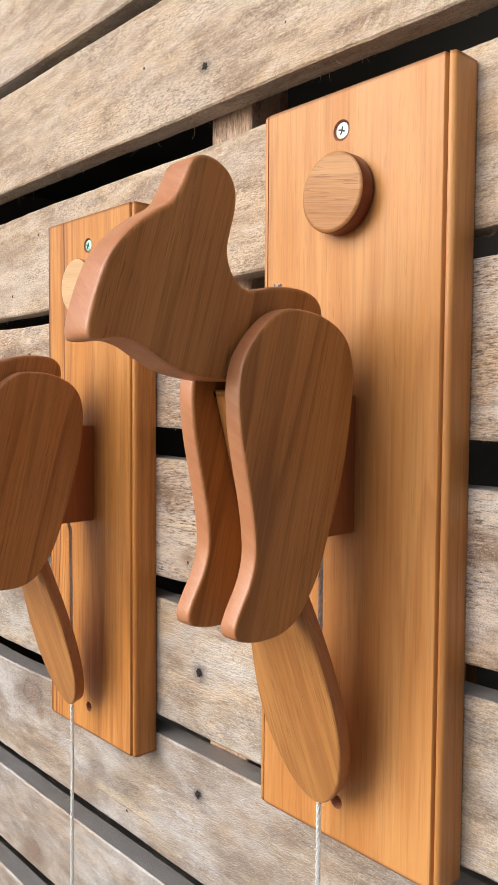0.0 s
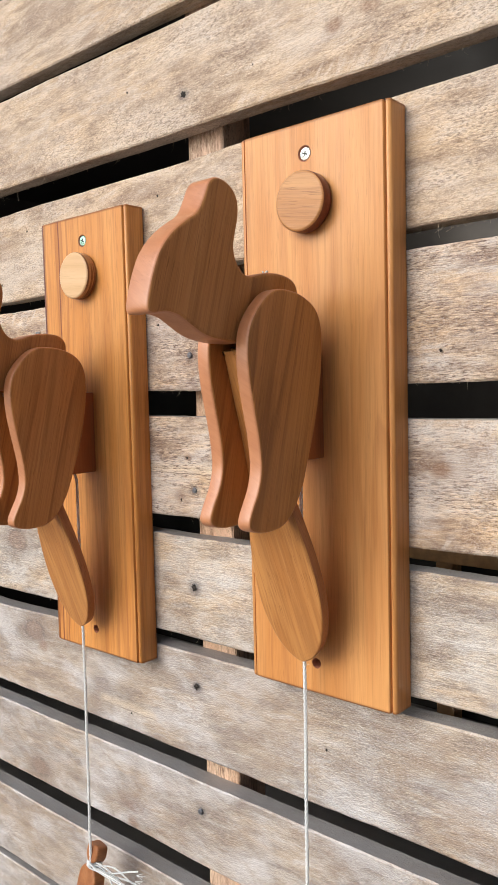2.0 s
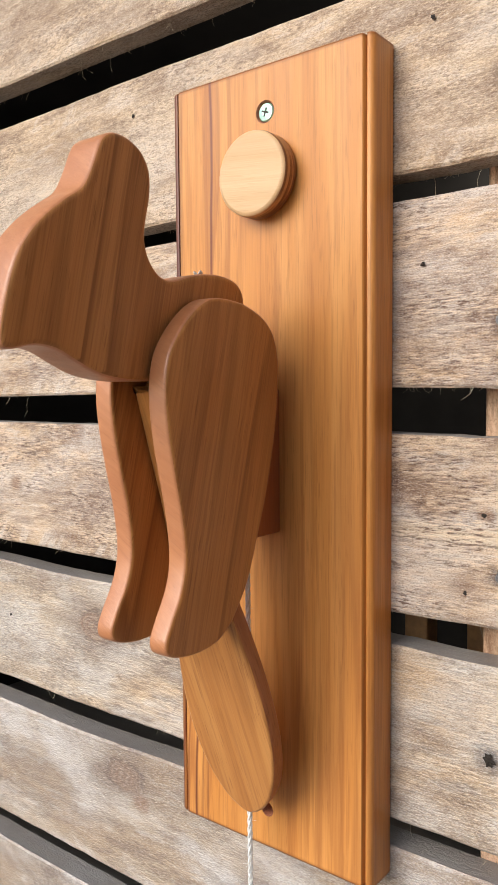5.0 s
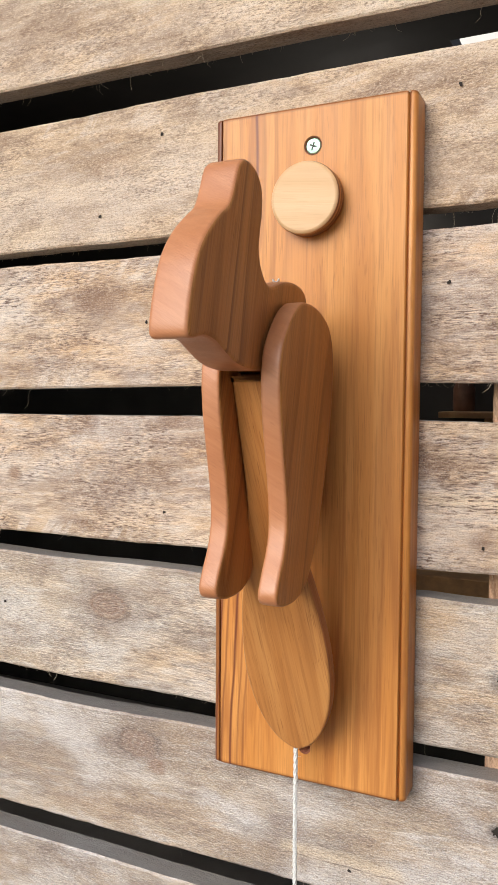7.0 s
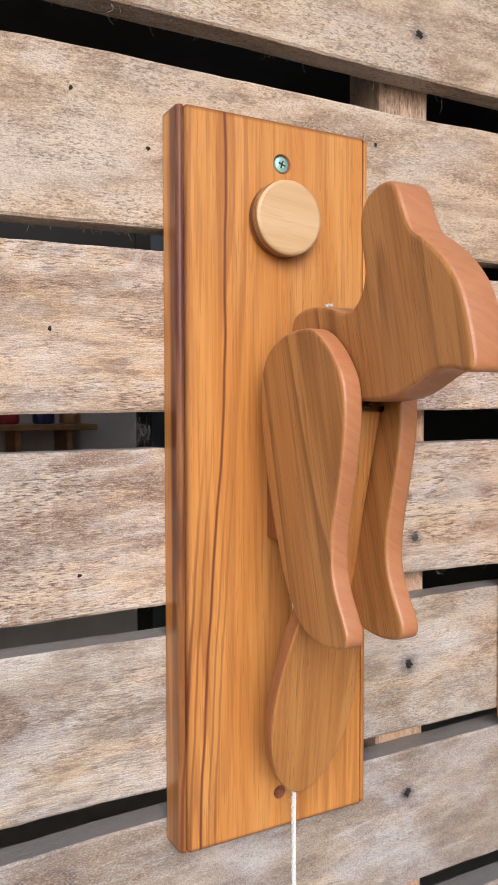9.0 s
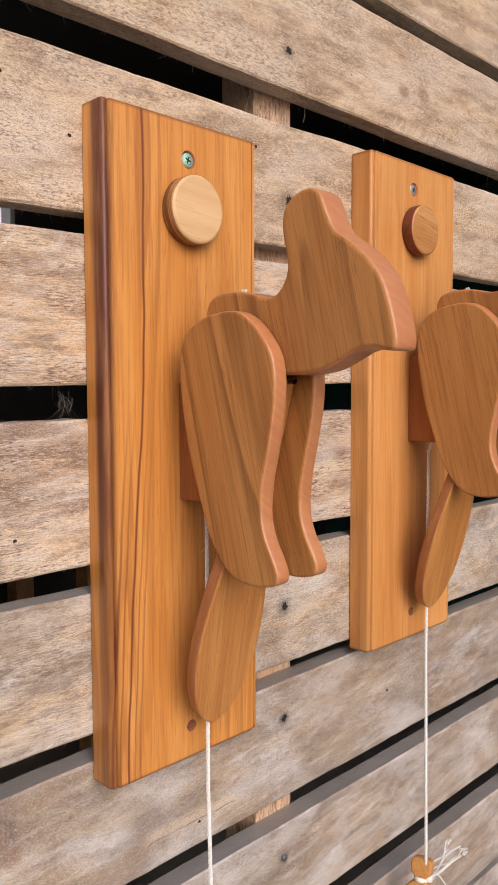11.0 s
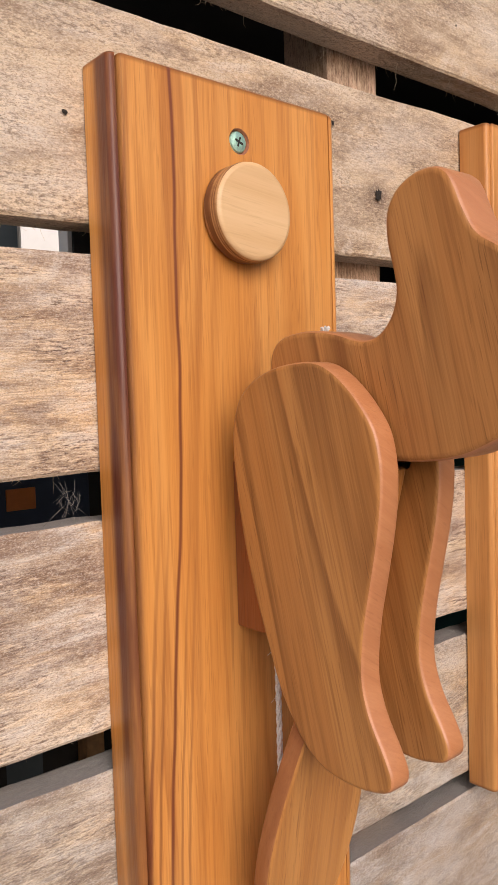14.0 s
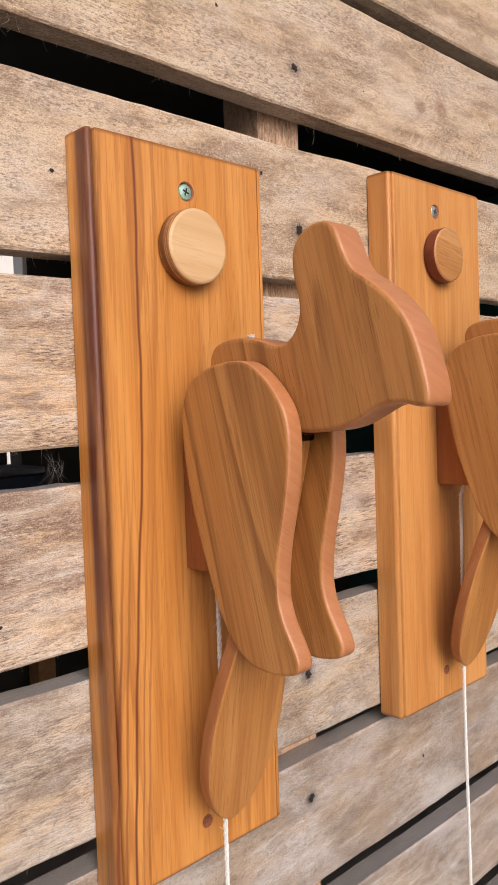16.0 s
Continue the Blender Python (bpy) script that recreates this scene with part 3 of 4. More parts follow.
ragged_mesh = finish_mesh("ragged_nail_hole", ragged, nail_hole_mat, smooth=False)
for k, (x, z) in enumerate(NAILS):
    if k in (0, 1, 6, 7):
        part("nail", nail_mesh, None, slat_wall, "dull grey nail head", at=pose(x, -0.0005, z))
    else:
        part("nail_hole", ragged_mesh, None, slat_wall, "ragged dark hole round a sunken nail", at=pose(x, -0.0012, z, 0, 70 * k, 0))
for k, (x, z) in enumerate(HOLES):
    part("nail_hole", hole_mesh, None, slat_wall, "small dark nail hole", at=pose(x, -0.0010, z, 0, 77 * k, 0))

# torn fibres along the sawn lower edges
rnd = random.Random(5)
fuzz = bmesh.new()
for z0, z1, proud, tilt, timber in SLATS:
    if not 1.1 < z0 < 1.95:
        continue
    count = 1100 if z0 > 1.5 else 420
    for k in range(count):
        x = rnd.uniform(-0.75, 0.75)
        y, size = rnd.uniform(0.001, SLAT_DEEP), rnd.choice((0.0015, 0.002, 0.003, 0.004, 0.008 if k % 5 == 0 else 0.003))
        z = z0 + x * tilt / 1000 + 0.001
        dx, dy = rnd.uniform(-1, 1) * size, rnd.uniform(-0.5, 0.5) * size
        tube_into(fuzz, [(x, y, z), (x + dx * 0.3, y + dy * 0.6, z - size * 0.5), (x + dx, y + dy, z - size * rnd.uniform(0.6, 1.0))],
                  lambda t: 0.00014 * (1 - 0.7 * t), 3)
    for k in range(8 if z0 > 1.5 else 3):
        x = rnd.uniform(-0.6, 0.6)
        y, size = rnd.uniform(0.003, SLAT_DEEP), rnd.uniform(0.010, 0.020)
        bend, z = rnd.uniform(-1, 1) * size, z0 + x * tilt / 1000 + 0.001
        tube_into(fuzz, [(x + bend * t * t + 0.3 * bend * math.sin(5 * t), y, z - size * t) for t in (0, 0.25, 0.5, 0.75, 1.0)], lambda t: 0.00012 * (1 - 0.6 * t), 3)
tagged(new("wood_fibres", finish_mesh("wood_fibres", fuzz, fibre)), "pale torn wood fibres along the slat edges", "fibres", kind="stuff")

# a small cobweb in the gap beside the dark-edged board
web = bmesh.new()
wc = Vector((-0.2475, 0.006, 1.4645))
rnd = random.Random(3)
for k in range(13):
    down = k < 8
    a = (-math.pi / 2 + rnd.uniform(-0.9, 0.9)) if down else (math.pi / 2 + rnd.uniform(-1.1, 1.1))
    r = min((0.0115 if down else 0.0090) / max(0.3, abs(math.sin(a))), 0.017)
    tube_into(web, [wc, wc + Vector((math.cos(a) * r * 0.5, rnd.uniform(-0.002, 0.002), math.sin(a) * r * 0.5)), wc + Vector((math.cos(a) * r, 0.002, math.sin(a) * r))], 0.00006, 3)
for k in range(38):
    a, r, b = rnd.uniform(0, 6.28), rnd.uniform(0.0005, 0.0058), rnd.uniform(0.4, 1.3)
    tube_into(web, [wc + Vector((math.cos(a) * r, rnd.uniform(-0.002, 0.002), math.sin(a) * r)), wc + Vector((math.cos(a + b) * r * 1.2, rnd.uniform(-0.002, 0.002), math.sin(a + b) * r * 1.2))], 0.00005, 3)
tagged(new("cobweb", finish_mesh("cobweb", web, web_silk)), "small dusty cobweb spun across a gap between slats", "cobweb", kind="stuff")

# ---- the dim workshop behind the wall ----
slab("floor", -3.2, 3.2, 0.06, 2.6, 0.0, 0.02, concrete, "grey concrete workshop floor", "floor")
# the workshop roof, with an unseen opening added over the shelf to light it
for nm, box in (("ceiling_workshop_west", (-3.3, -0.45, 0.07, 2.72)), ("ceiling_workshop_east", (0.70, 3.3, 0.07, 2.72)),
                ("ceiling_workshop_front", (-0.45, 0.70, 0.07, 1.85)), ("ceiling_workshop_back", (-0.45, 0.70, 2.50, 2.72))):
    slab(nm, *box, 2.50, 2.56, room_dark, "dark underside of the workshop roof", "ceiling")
slab("wall_west", -3.3, -3.2, 0.0, 2.7, 0.0, 2.5, room_dark, "boarded workshop side wall, coloured near-black for the dim room", "wall")
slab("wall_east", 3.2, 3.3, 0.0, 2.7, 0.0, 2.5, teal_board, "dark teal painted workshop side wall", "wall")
slab("wall_north_dark", -3.2, -0.75, 2.6, 2.7, 0.0, 2.5, room_dark, "boarded back wall of the workshop, coloured near-black for the dim room", "wall")
slab("wall_north_west", -0.75, 0.08, 2.6, 2.7, 0.0, 1.85, room_dark, "boarded back wall of the workshop, coloured near-black for the dim room", "wall")
slab("wall_north_upper", -0.75, 0.70, 2.6, 2.7, 1.85, 2.5, room_dark, "boarding over the plastered workshop wall, coloured near-black for the dim room", "wall")
slab("wall_north", 0.08, 0.70, 2.6, 2.7, 0.0, 1.85, room_wall, "grey plastered back wall of the workshop", "wall")
slab("wall_north_jamb", 0.70, 0.76, 2.58, 2.7, 0.0, 2.5, room_dark, "dark post in the back wall of the workshop", "wall")
slab("wall_north_east", 0.76, 0.92, 2.6, 2.7, 0.0, 2.5, panel_grey, "blue-grey painted panel in the workshop wall", "wall")
slab("wall_north_end", 1.16, 3.2, 2.6, 2.7, 0.0, 2.5, room_dark, "boarded back wall of the workshop, coloured near-black for the dim room", "wall")
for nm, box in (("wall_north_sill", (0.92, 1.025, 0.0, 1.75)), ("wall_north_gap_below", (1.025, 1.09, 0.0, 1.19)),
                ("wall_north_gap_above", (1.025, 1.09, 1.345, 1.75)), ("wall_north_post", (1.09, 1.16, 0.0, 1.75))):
    slab(nm, box[0], box[1], 2.6, 2.7, box[2], box[3], room_dark, "boarding below the narrow window, coloured near-black for the dim room", "wall")

slab("trim", 1.028, 1.098, 2.56, 2.598, 1.085, 1.188, shelf_wood, "orange-brown wooden block under the narrow wall gap", "trim")
# added white panel that catches the sun and makes the window openings bright
slab("backdrop", -6, 14, 9.0, 9.2, 0.0, 7.0, paint_white, "white panel added beyond the window so that it shows bright white", "building")

window = thing("window_1", "small narrow workshop window with bright daylight", "window", kind="structure", at=pose(1.04, 2.65, 1.75))
for nm, b in (("window_frame", (-0.12, -0.10, -0.04, 0.04, 0, 0.75)), ("window_frame", (0.10, 0.12, -0.04, 0.04, 0, 0.75)),
              ("window_sill", (-0.10, 0.10, -0.07, 0.04, 0.0, 0.025)), ("window_frame", (-0.10, 0.10, -0.04, 0.04, 0.72, 0.75))):
    part(nm, box_bm(*b, bevel=0.002), paint_white, window, smooth=False)

lamp = thing("pendant_lamp", "bare glowing bulb hanging on a cord in the workshop", "lamp", at=pose(-0.92, 2.45, 2.14))
part("bulb", lathe_bm([(0, -0.02), (0.008, -0.018), (0.013, -0.008), (0.013, 0.000), (0.009, 0.02), (0.010, 0.04), (0, 0.041)], 20), bulb_glow, lamp, "glowing white bulb", at=pose(0, 0, 0, -90 + 180))
part("flex", tube_into(bmesh.new(), [(0, 0, 0.04), (0, 0, 0.2), (0, 0, 0.36)], 0.003, 6), room_dark, lamp)
glow = new("bulb_light", bpy.data.lights.new("bulb_light", "POINT"))
glow.data.energy, glow.data.color, glow.data.shadow_soft_size = 6.0, (1.0, 0.88, 0.74), 0.05
glow.matrix_world = pose(-0.92, 2.38, 2.10)

shelf = thing("wall_shelf", "raw pine shelf on brackets on the workshop wall", "shelf", at=pose(0.05, 2.6, 1.40))
part("board", box_bm(-0.62, 0.42, -0.22, 0.0, 0.0, 0.022, 0.002), shelf_wood, shelf, smooth=False)
for x in (-0.45, 0.14, 0.326):
    part("bracket", box_bm(x - 0.013, x + 0.013, -0.18, 0.0, -0.16, 0.0, 0.004), shelf_wood, shelf, smooth=False)
jar_profile = [(0, 0), (0.036, 0.0), (0.04, 0.006), (0.04, 0.085), (0.034, 0.098), (0.034, 0.115), (0.0, 0.116)]
TINS = [(-0.50, (0.16, 0.08, 0.05)), (-0.34, (0.07, 0.06, 0.05)), (-0.20, (0.16, 0.15, 0.14)), (-0.06, (0.06, 0.05, 0.04)), (0.06, (0.40, 0.38, 0.36)),
        (0.17, (0.45, 0.06, 0.07)), (0.30, (0.06, 0.07, 0.20)), (0.40, (0.50, 0.30, 0.19))]
for k, (x, c) in enumerate(TINS):
    tin = thing("paint_tin", "small coloured paint tin standing on the workshop shelf", "tin", "tins on the shelf", at=pose(x, 2.50, 1.4235))
    bm = lathe_bm(jar_profile, 20)
    bmesh.ops.rotate(bm, verts=bm.verts[:], matrix=Matrix.Rotation(radians(90), 3, "X"))
    part("can", bm, plain("tin_paint", c, 0.4, 0.0, 0.15, 30.0), tin)
bench = thing("workbench", "dark cluttered wooden workbench in the workshop", "workbench", at=pose(-0.1, 2.25, 0.02))
part("top", box_bm(-1.0, 1.25, -0.32, 0.32, 0.84, 0.90, 0.004), shelf_wood, bench, smooth=False)
for x in (-0.94, 1.19):
    for y in (-0.26, 0.26):
        part("leg", box_bm(x - 0.04, x + 0.04, y - 0.04, y + 0.04, 0.0, 0.838, 0.003), shelf_wood, bench, smooth=False)
crate = thing("crate", "blue plastic storage crate on the workbench", "crate", at=pose(0.12, 2.2, 0.922))
crate_bm = box_bm(-0.2, 0.2, -0.15, 0.15, 0.0, 0.18, 0.008, 2)
part("body", crate_bm, plain("blue_plastic", (0.04, 0.09, 0.20), 0.45, 0.0, 0.1, 20.0), crate, smooth=False)
part("rim", box_bm(-0.21, 0.21, -0.16, 0.16, 0.181, 0.20, 0.006, 2), plain("blue_plastic_rim", (0.05, 0.11, 0.24), 0.45, 0.0, 0.1, 20.0), crate, smooth=False)

toolbox = thing("toolbox", "dark blue toolbox with an orange front panel on the workbench", "toolbox", at=pose(0.70, 2.20, 0.922))
part("body", box_bm(-0.20, 0.20, -0.12, 0.12, 0.0, 0.36, 0.008, 2), plain("toolbox_plastic", (0.03, 0.045, 0.08), 0.45, 0.0, 0.1, 20.0), toolbox, smooth=False)
part("panel", box_bm(-0.10, 0.00, -0.126, -0.1205, 0.245, 0.315, 0.002), plain("orange_panel", (0.50, 0.16, 0.04), 0.5, 0.0, 0.1, 20.0), toolbox, "orange front panel", smooth=False)
part("lid", box_bm(-0.205, 0.205, -0.125, 0.125, 0.361, 0.385, 0.008, 2), plain("toolbox_lid", (0.16, 0.17, 0.18), 0.45, 0.0, 0.1, 20.0), toolbox, smooth=False)


# ---- the two pull-cord knockers ----
LEG = [(-88, 20.6), (-72, 20.2), (-60, 17.5), (-49, 12.2), (-42, 4), (-38.6, -9), (-39.8, -30), (-44, -54), (-50, -76), (-58, -98), (-64.5, -114.5), (-71.5, -126),
       (-80, -136), (-91, -141.8), (-105, -143), (-116, -141.5), (-122.8, -138.5), (-124, -133), (-120.5, -125), (-114.5, -114), (-111.2, -103), (-111, -92),
       (-113, -77), (-116.5, -61), (-120, -44), (-121.8, -30), (-121.8, -18), (-119.5, -7), (-114.5, 1.5), (-107, 10), (-98, 17)]
HEAD = [(-137, 85.8), (-128.5, 85.4), (-120.5, 81.2), (-116.0, 73.5), (-116.0, 63), (-118.6, 52), (-119.6, 44), (-117.2, 36.2), (-112, 30.4), (-106, 28.2), (-99, 29),
        (-90, 31.8), (-78, 33.8), (-65, 33.8), (-55.2, 31), (-50.6, 24), (-51.4, 14), (-58, 5), (-72, -8), (-96, -15.5), (-119, -17.8), (-135, -17.2), (-148, -14.8),
        (-159, -10.2), (-169, -5.6), (-179, -4.2), (-188.6, -5.9), (-193.8, -5.3), (-194.9, 0), (-193.0, 10), (-189.8, 21), (-185.7, 31), (-179.4, 40), (-172, 47.5),
        (-163, 54.5), (-154.5, 60.5), (-149.5, 69), (-145.5, 78.5), (-142.5, 83)]
TAIL_LEN = 0.2450     # the paddle hangs from between the legs and leans in to the board
LEG_THICK, GAP, HEAD_THICK = 0.0115, 0.0117, 0.0210


def tail_outline(long, wide):
    """Half widths down the paddle: a straight handle that swells into an oval."""
    rows = [(0.0, 0.0104), (0.002, 0.01080), (0.03, 0.01085), (0.06, 0.01090), (0.085, 0.0124), (0.105, 0.0165), (0.125, 0.0205), (0.145, 0.0240), (0.165, 0.0263),
            (0.182, 0.0270), (0.198, 0.0262), (0.212, 0.0238), (0.224, 0.0200), (0.234, 0.0148), (0.241, 0.0085)]
    right = [(w * (1 + (wide - 1) * min(1.0, s / 0.13)), -s * long) for s, w in rows]
    return spline_loop(right + [(0.0, -TAIL_LEN * long)] + [(-a, b) for a, b in reversed(right)], 4)


def board_bm(half, height, holes):
    """A board with beaded long edges, lengthwise along z about its middle, with bored holes in its face."""
    prof = [(-half, 0.0), (-half, -0.0166), (-half, -0.0172)]
    prof += [(-half + 0.0028 - 0.0028 * math.cos(radians(a)), -0.0172 - 0.0028 * math.sin(radians(a))) for a in (15, 30, 45, 60, 75, 90)]
    prof += [(-half + 0.0037, -0.0198), (-half + 0.0040, -0.0174), (-half + 0.0049, -0.0174), (-half + 0.0052, -0.0204), (-half + 0.0058, -0.0210)]
    prof += [(-x, y) for x, y in reversed(prof)]
    n, front = len(prof), len(prof) // 2 - 1
    bm = bmesh.new()
    rings = []
    for z, k in ((-height / 2, 0.0012), (-height / 2 + 0.0005, 0.0004), (-height / 2 + 0.0014, 0.0), (height / 2 - 0.0014, 0.0), (height / 2 - 0.0005, 0.0004), (height / 2, 0.0012)):
        rings.append([bm.verts.new((x - math.copysign(k, x), y + (k if y < -0.001 else 0), z)) for x, y in prof])
    for r, (a, b) in enumerate(zip(rings, rings[1:])):
        for i in range(n):
            if r == 2 and i == front:
                continue
            bm.faces.new((a[i], b[i], b[(i + 1) % n], a[(i + 1) % n]))
    bm.faces.new(rings[0])
    bm.faces.new(rings[-1])
    edges = []
    a, b = rings[2], rings[3]
    loop = [a[front], a[front + 1], b[front + 1], b[front]]
    edges += [bm.edges.get((loop[i], loop[(i + 1) % 4])) or bm.edges.new((loop[i], loop[(i + 1) % 4])) for i in range(4)]
    for hx, hz, r, deep in holes:
        seg = 24
        rim, mid, low = ([bm.verts.new((hx + q * math.cos(2 * math.pi * i / seg), y, hz + q * math.sin(2 * math.pi * i / seg))) for i in range(seg)]
                         for q, y in ((r, -0.021), (r * 0.88, -0.0200), (r * 0.86, -0.021 + deep)))
        edges += [bm.edges.new((rim[i], rim[(i + 1) % seg])) for i in range(seg)]
        for p, q in ((rim, mid), (mid, low)):
            for i in range(seg):
                bm.faces.new((p[i], p[(i + 1) % seg], q[(i + 1) % seg], q[i])).material_index = 1
        bm.faces.new(low).material_index = 1
    bmesh.ops.triangle_fill(bm, use_beauty=True, use_dissolve=False, edges=edges, normal=(0, -1, 0))
    return bm


def cord_bm(path, r, twist=420.0, strands=3):
    """A laid cord: strands wound round each other along the path."""
    bm = bmesh.new()
    pts, run = [Vector(p) for p in path], 0.0
    fine = []
    for a, b in zip(pts, pts[1:]):
        steps = max(1, int((b - a).length / 0.0022))
        fine += [a.lerp(b, i / steps) for i in range(steps)]
    fine.append(pts[-1])
    for s in range(strands):
        line, run = [], 0.0
        for i, p in enumerate(fine):
            if i:
                run += (p - fine[i - 1]).length
            ang = run * twist + 2 * math.pi * s / strands
            way = (fine[min(i + 1, len(fine) - 1)] - fine[max(i - 1, 0)]).normalized()
            u = way.orthogonal().normalized()
            line.append(p + (u * math.cos(ang) + way.cross(u) * math.sin(ang)) * r * 0.55)
        tube_into(bm, line, r * 0.62, 5)
    rnd = random.Random(8)
    for k in range(38):
        p = rnd.choice(fine)
        way = Vector((rnd.uniform(-1, 1), rnd.uniform(-1, 1), rnd.uniform(-0.6, 0.6))).normalized()
        size = rnd.uniform(0.002, 0.005)
        tube_into(bm, [p, p + way * size * 0.5, p + way * size + Vector((0, 0, rnd.uniform(-0.002, 0.001)))], 0.00010, 3)
    return bm


def knocker(label, x, z, half, low, high, board_wood, button_wood, pull_wood, screw_at, hole_at, button_at, cord, pull, button_rim, screw_metal, head_up=0.0, tail_size=(1.0, 1.0), tail_swing=0.0, aside=0.0):
    """x, z: the figure's middle; low, high: the board's ends; the rest in world x and z."""
    root = thing("door_knocker", label, "door knocker", "knockers on the wall", at=pose(x, -0.0012, z))
    mid = (low + high) / 2 - z
    bm = board_bm(half, high - low, [(screw_at[0] - x - aside, screw_at[1] - z - mid, 0.0061, 0.004), (hole_at[0] - x - aside, hole_at[1] - z - mid, 0.0042, 0.014)])
    me = finish_mesh("backboard", bm, board_wood)
    me.materials.append(hole_dark)
    board = part("backboard", me, None, root, "golden brown oiled board with beaded edges", at=pose(aside, 0, mid))
    # countersunk cross-head screw
    sx, sz = screw_at[0] - x, screw_at[1] - z - mid
    screw = part("screw", lathe_bm([(0, -0.0034), (0.0022, -0.0036), (0.0044, -0.0032), (0.0050, -0.0024), (0.0030, 0.0)], 28), screw_metal, board, "countersunk zinc-plated cross-head screw",
                 at=pose(sx - aside, -0.0172, sz, 0, 20, 0))
    # no slot is cut: a raised dark cross paints the shade of the recess
    bm = bmesh.new()
    for a in (0, 90):
        one = box_bm(-0.0024, 0.0024, -0.00385, -0.0030, -0.00048, 0.00048, 0.0001)
        me = bpy.data.meshes.new("slot")
        one.to_mesh(me)
        one.free()
        me.transform(Matrix.Rotation(radians(a), 4, "Y") @ Matrix.Translation((0, 0.00003 * a / 90, 0)))
        bm.from_mesh(me)
        bpy.data.meshes.remove(me)
    part("screw_slot", bm, screw_dark, root, "dark cross-shaped screw slot", at=pose(sx, -0.0172, sz + mid, 0, 20, 0), smooth=False)
    r, t = 0.0224, 0.0115
    prof = [(0, -t), (r - 0.0022, -t), (r - 0.0010, -t + 0.0003), (r - 0.0003, -t + 0.0010), (r, -t + 0.0022), (r, -0.0016), (r - 0.0012, 0.0), (0, 0)]
    part("button", two_tone("button", lathe_bm(prof, 72), button_wood, button_rim, 1), None, root, "round turned wooden button", at=pose(button_at[0] - x, -0.0212, button_at[1] - z))
    # figure
    leg_loop = spline_loop([(a / 1000, b / 1000) for a, b in LEG], 4)
    for s in (-1, 1):
        part("leg", two_tone("leg", plate_bm(leg_loop, LEG_THICK, 0.0020, 4), leg_wood, edge_wood, 0), None, root, at=pose(s * (GAP + LEG_THICK / 2), 0, 0))
    head_loop = spline_loop([(a / 1000, b / 1000) for a, b in HEAD], 4)
    nod = Matrix.Translation((0, -0.080, 0.010)) @ pose(0, 0, 0, -head_up) @ Matrix.Translation((0, 0.080, -0.010))
    part("head", two_tone("head", plate_bm(head_loop, HEAD_THICK, 0.0026, 4), head_wood, edge_wood, 0), None, root, at=nod)
    part("mounting_block", box_bm(-0.0092, 0.0108, -0.086, -0.0212, -0.100, -0.0215, 0.0012, 2), block_wood, root, "reddish wooden block that holds the legs")
    lean = math.degrees(math.atan2(0.0670, 0.234))
    part("tail", two_tone("tail", plate_bm(tail_outline(*tail_size), 0.0095, 0.0014, 3, place=lambda a, b, c: (a, c, b)), tail_wood, tail_edge, 1), None, root, "paddle-shaped tail of lighter striped wood",
         at=pose(-0.0005, -0.1035, -0.0205, lean, 0, 0) @ pose(0, 0, 0, 0, tail_swing, 0))
    # cord: knotted on the shoulder, runs down behind the tail to the pull
    cord_part = part("cord", cord_bm([(a - x, b + 0.0012, c - z) for a, b, c in cord], 0.00135), cord_white, root, "twisted white cotton pull cord")
    knot = bmesh.new()
    rnd = random.Random(11)
    for k in range(9):
        a = rnd.uniform(0, 6.28)
        tube_into(knot, [(0, 0, 0.0), (math.cos(a) * 0.0010, math.sin(a) * 0.0010, 0.0012), (math.cos(a) * 0.0020, math.sin(a) * 0.0020, rnd.uniform(0.0018, 0.0032))], 0.0005, 4)
    part("knot", knot, cord_white, cord_part, "frayed white cord knot", at=pose(0, -0.0745, 0.0332))
    # pull: a sawn and rounded handle with the cord tied round its waist
    px, py, pz, yaw = pull
    side = [(7, 18.5), (9.5, 16), (10, 10), (9, 5), (6, 2.2), (5, 0), (6, -2.2), (10, -5), (14, -10), (15.3, -18), (15, -30), (13, -40), (9, -45)]
    loop = spline_loop([(a / 1000, b / 1000) for a, b in [(0, 19)] + side + [(0, -46.5)] + [(-a, b) for a, b in reversed(side)]], 3)
    toggle = part("pull_handle", plate_bm(loop, 0.013, 0.002, 3, place=lambda a, b, c: (a, c, b)), pull_wood, root, "small rounded brown wooden pull handle", at=pose(px - x, py, pz - z, 0, 0, yaw) @ pose(0, 0, 0, -16))
    tie = bmesh.new()
    for k, rr in enumerate((0.0, 0.0005, 0.0002)):
        tube_into(tie, [((0.0060 + rr) * math.cos(a), (0.0072 + rr) * math.sin(a), (k - 1) * 0.0013) for a in np.linspace(0, 2 * math.pi, 30)], 0.0009, 5)
    part("tie", tie, cord_white, toggle, "white cord tied round the handle")
    tassel = bmesh.new()
    rnd = random.Random(21)
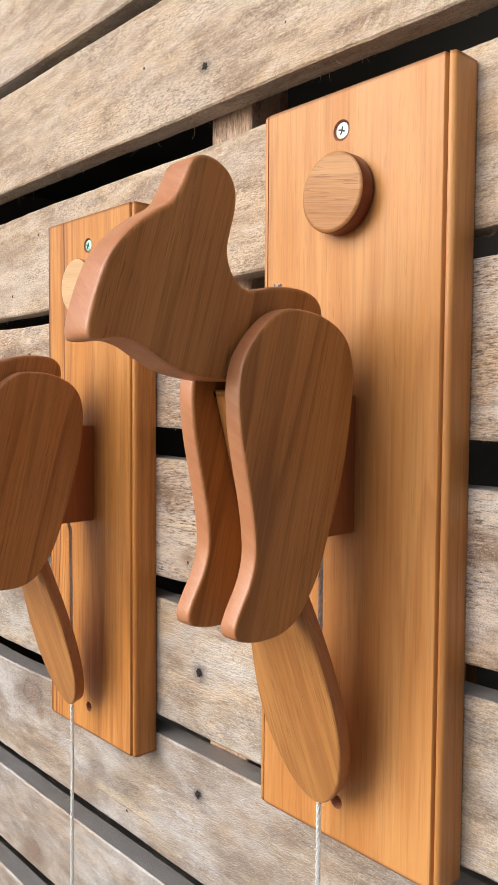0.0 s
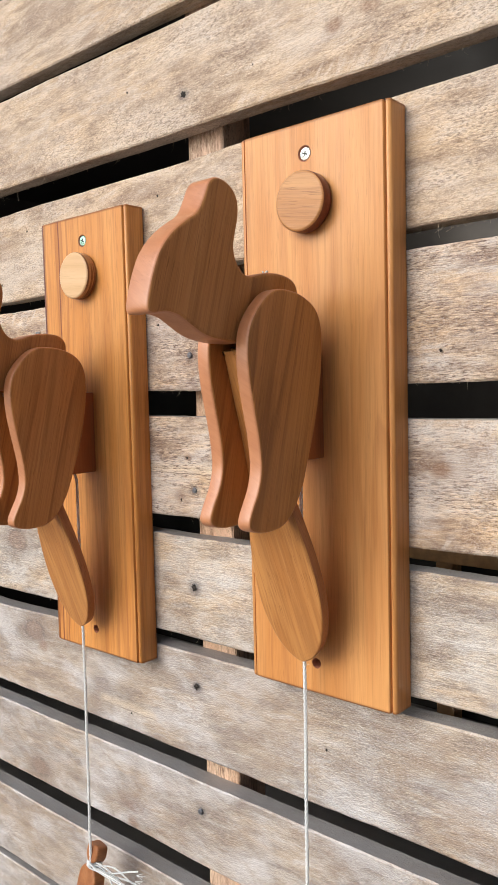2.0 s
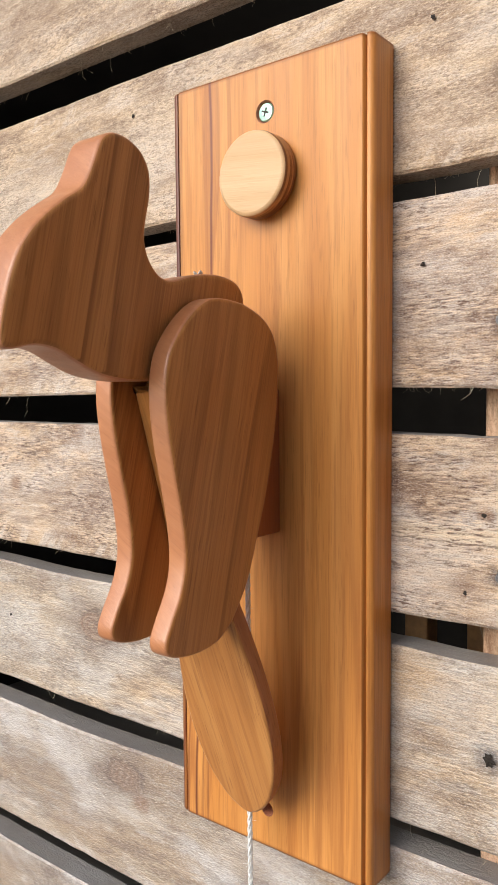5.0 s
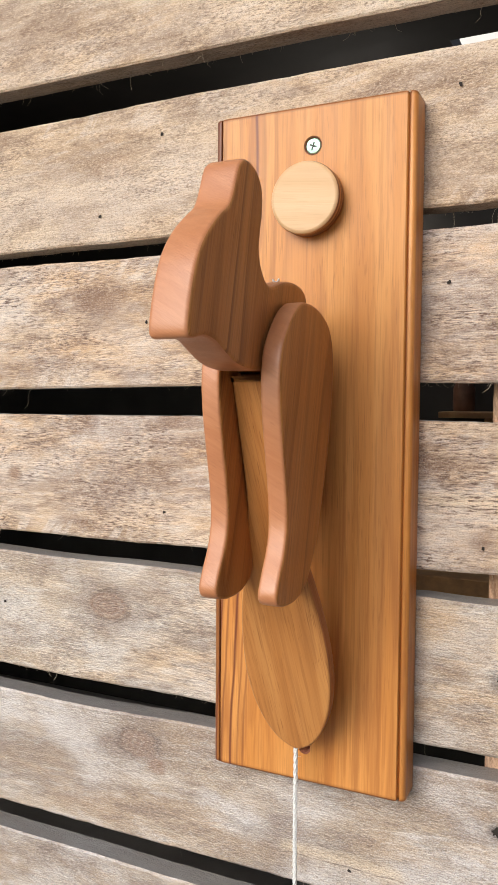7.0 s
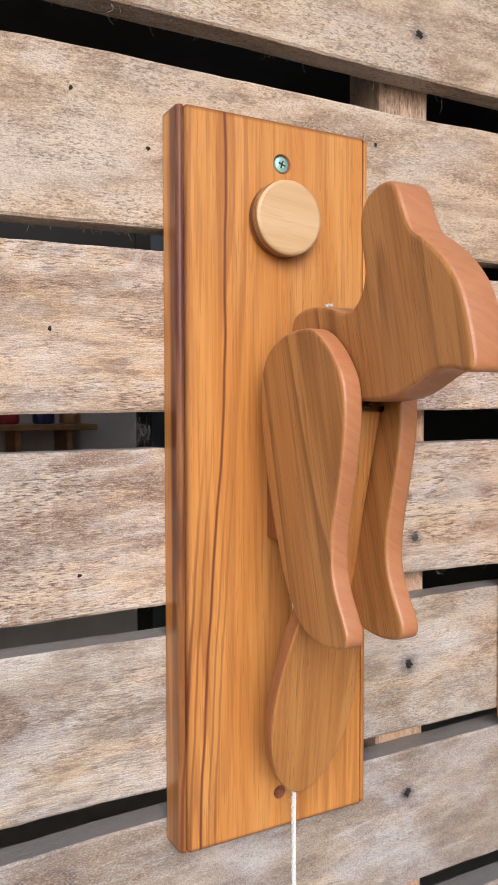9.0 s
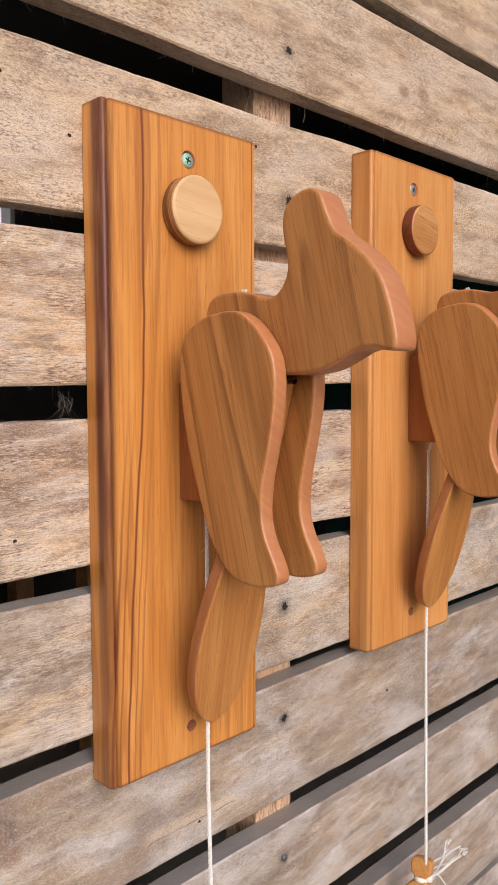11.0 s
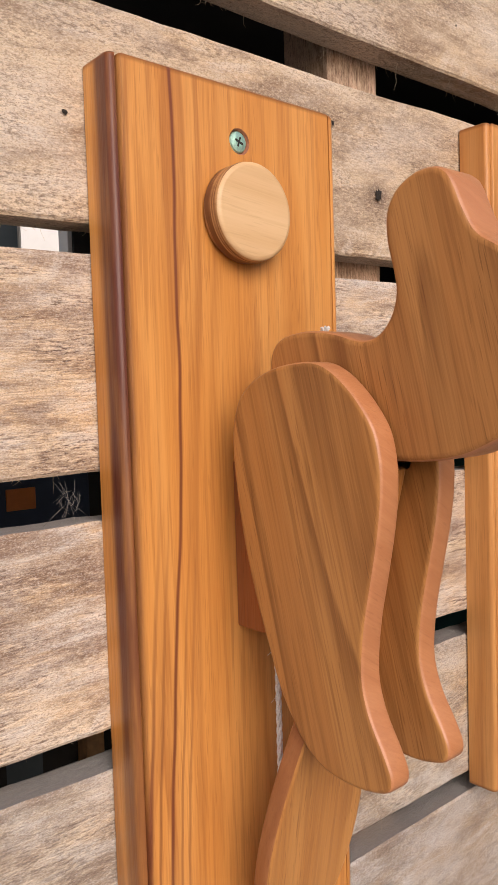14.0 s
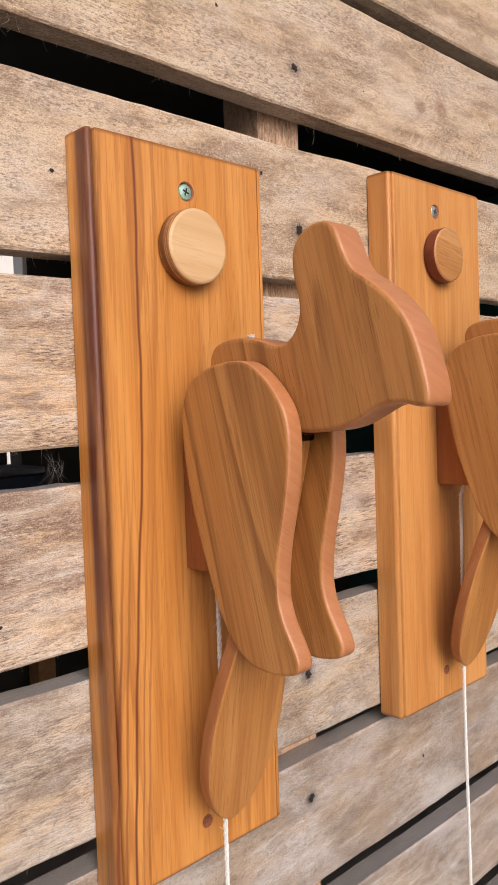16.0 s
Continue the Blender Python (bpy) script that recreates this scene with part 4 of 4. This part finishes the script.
    for k in range(7):
        long, drop, side = rnd.uniform(0.050, 0.080), rnd.uniform(-0.006, 0.020), rnd.uniform(-0.016, 0.016)
        if k == 0:
            drop, long = 0.060, 0.055
        tip = (0.002 + long, side - 0.006, 0.0010 - drop)
        tube_into(tassel, [(0.002 + long * t, side * t - 0.006 + 0.003 * math.sin(5 * t + k), 0.0010 - drop * t * t + 0.003 * math.sin(4 * t + 2 * k)) for t in np.linspace(0, 1, 9)], 0.0008, 4)
        for j in range(5):
            tube_into(tassel, [tip, (tip[0] + rnd.uniform(0.004, 0.010), tip[1] + rnd.uniform(-0.004, 0.004), tip[2] + rnd.uniform(-0.005, 0.003))], 0.00025, 3)
    bmesh.ops.create_uvsphere(tassel, u_segments=10, v_segments=7, radius=0.0032, matrix=Matrix.Translation((0.001, -0.0072, 0.0015)))
    tagged(part("cord_end", tassel, cord_white, toggle, "loose frayed white cord ends", at=pose(0, 0, 0, 16) @ pose(0, 0, 0, 0, 0, -yaw)), kind="stuff")
    return root


knocker("wooden animal door knocker on a golden board with one dark edge", -0.1685, 1.5, 0.0670, 1.2165, 1.6515, board_dark_edge, disc_pale, toggle_wood,
        (-0.1668, 1.6264), (-0.1683, 1.2393), (-0.1680, 1.5920),
        [(-0.1685, -0.0745, 1.535), (-0.1685, -0.0745, 1.525), (-0.1683, -0.045, 1.410), (-0.168, -0.039, 1.392), (-0.168, -0.0385, 1.20), (-0.166, -0.042, 1.0015)],
        (-0.166, -0.036, 1.0010, -8), disc_pale_edge, zinc_green, tail_size=(0.980, 1.03), tail_swing=-0.75)
knocker("wooden animal door knocker on a plain golden brown board", 0.1070, 1.5250, 0.0688, 1.2385, 1.6770, board_plain, disc_warm, toggle_wood_pale,
        (0.1040, 1.6536), (0.1065, 1.2630), (0.1065, 1.6165),
        [(0.1070, -0.0745, 1.560), (0.1070, -0.0745, 1.550), (0.1070, -0.045, 1.432), (0.107, -0.039, 1.415), (0.107, -0.0385, 1.24), (0.107, -0.042, 1.0065)],
        (0.107, -0.036, 1.0060, -75), disc_warm_edge, zinc, head_up=3.0, tail_size=(0.990, 1.09), tail_swing=-0.3, aside=0.0014)
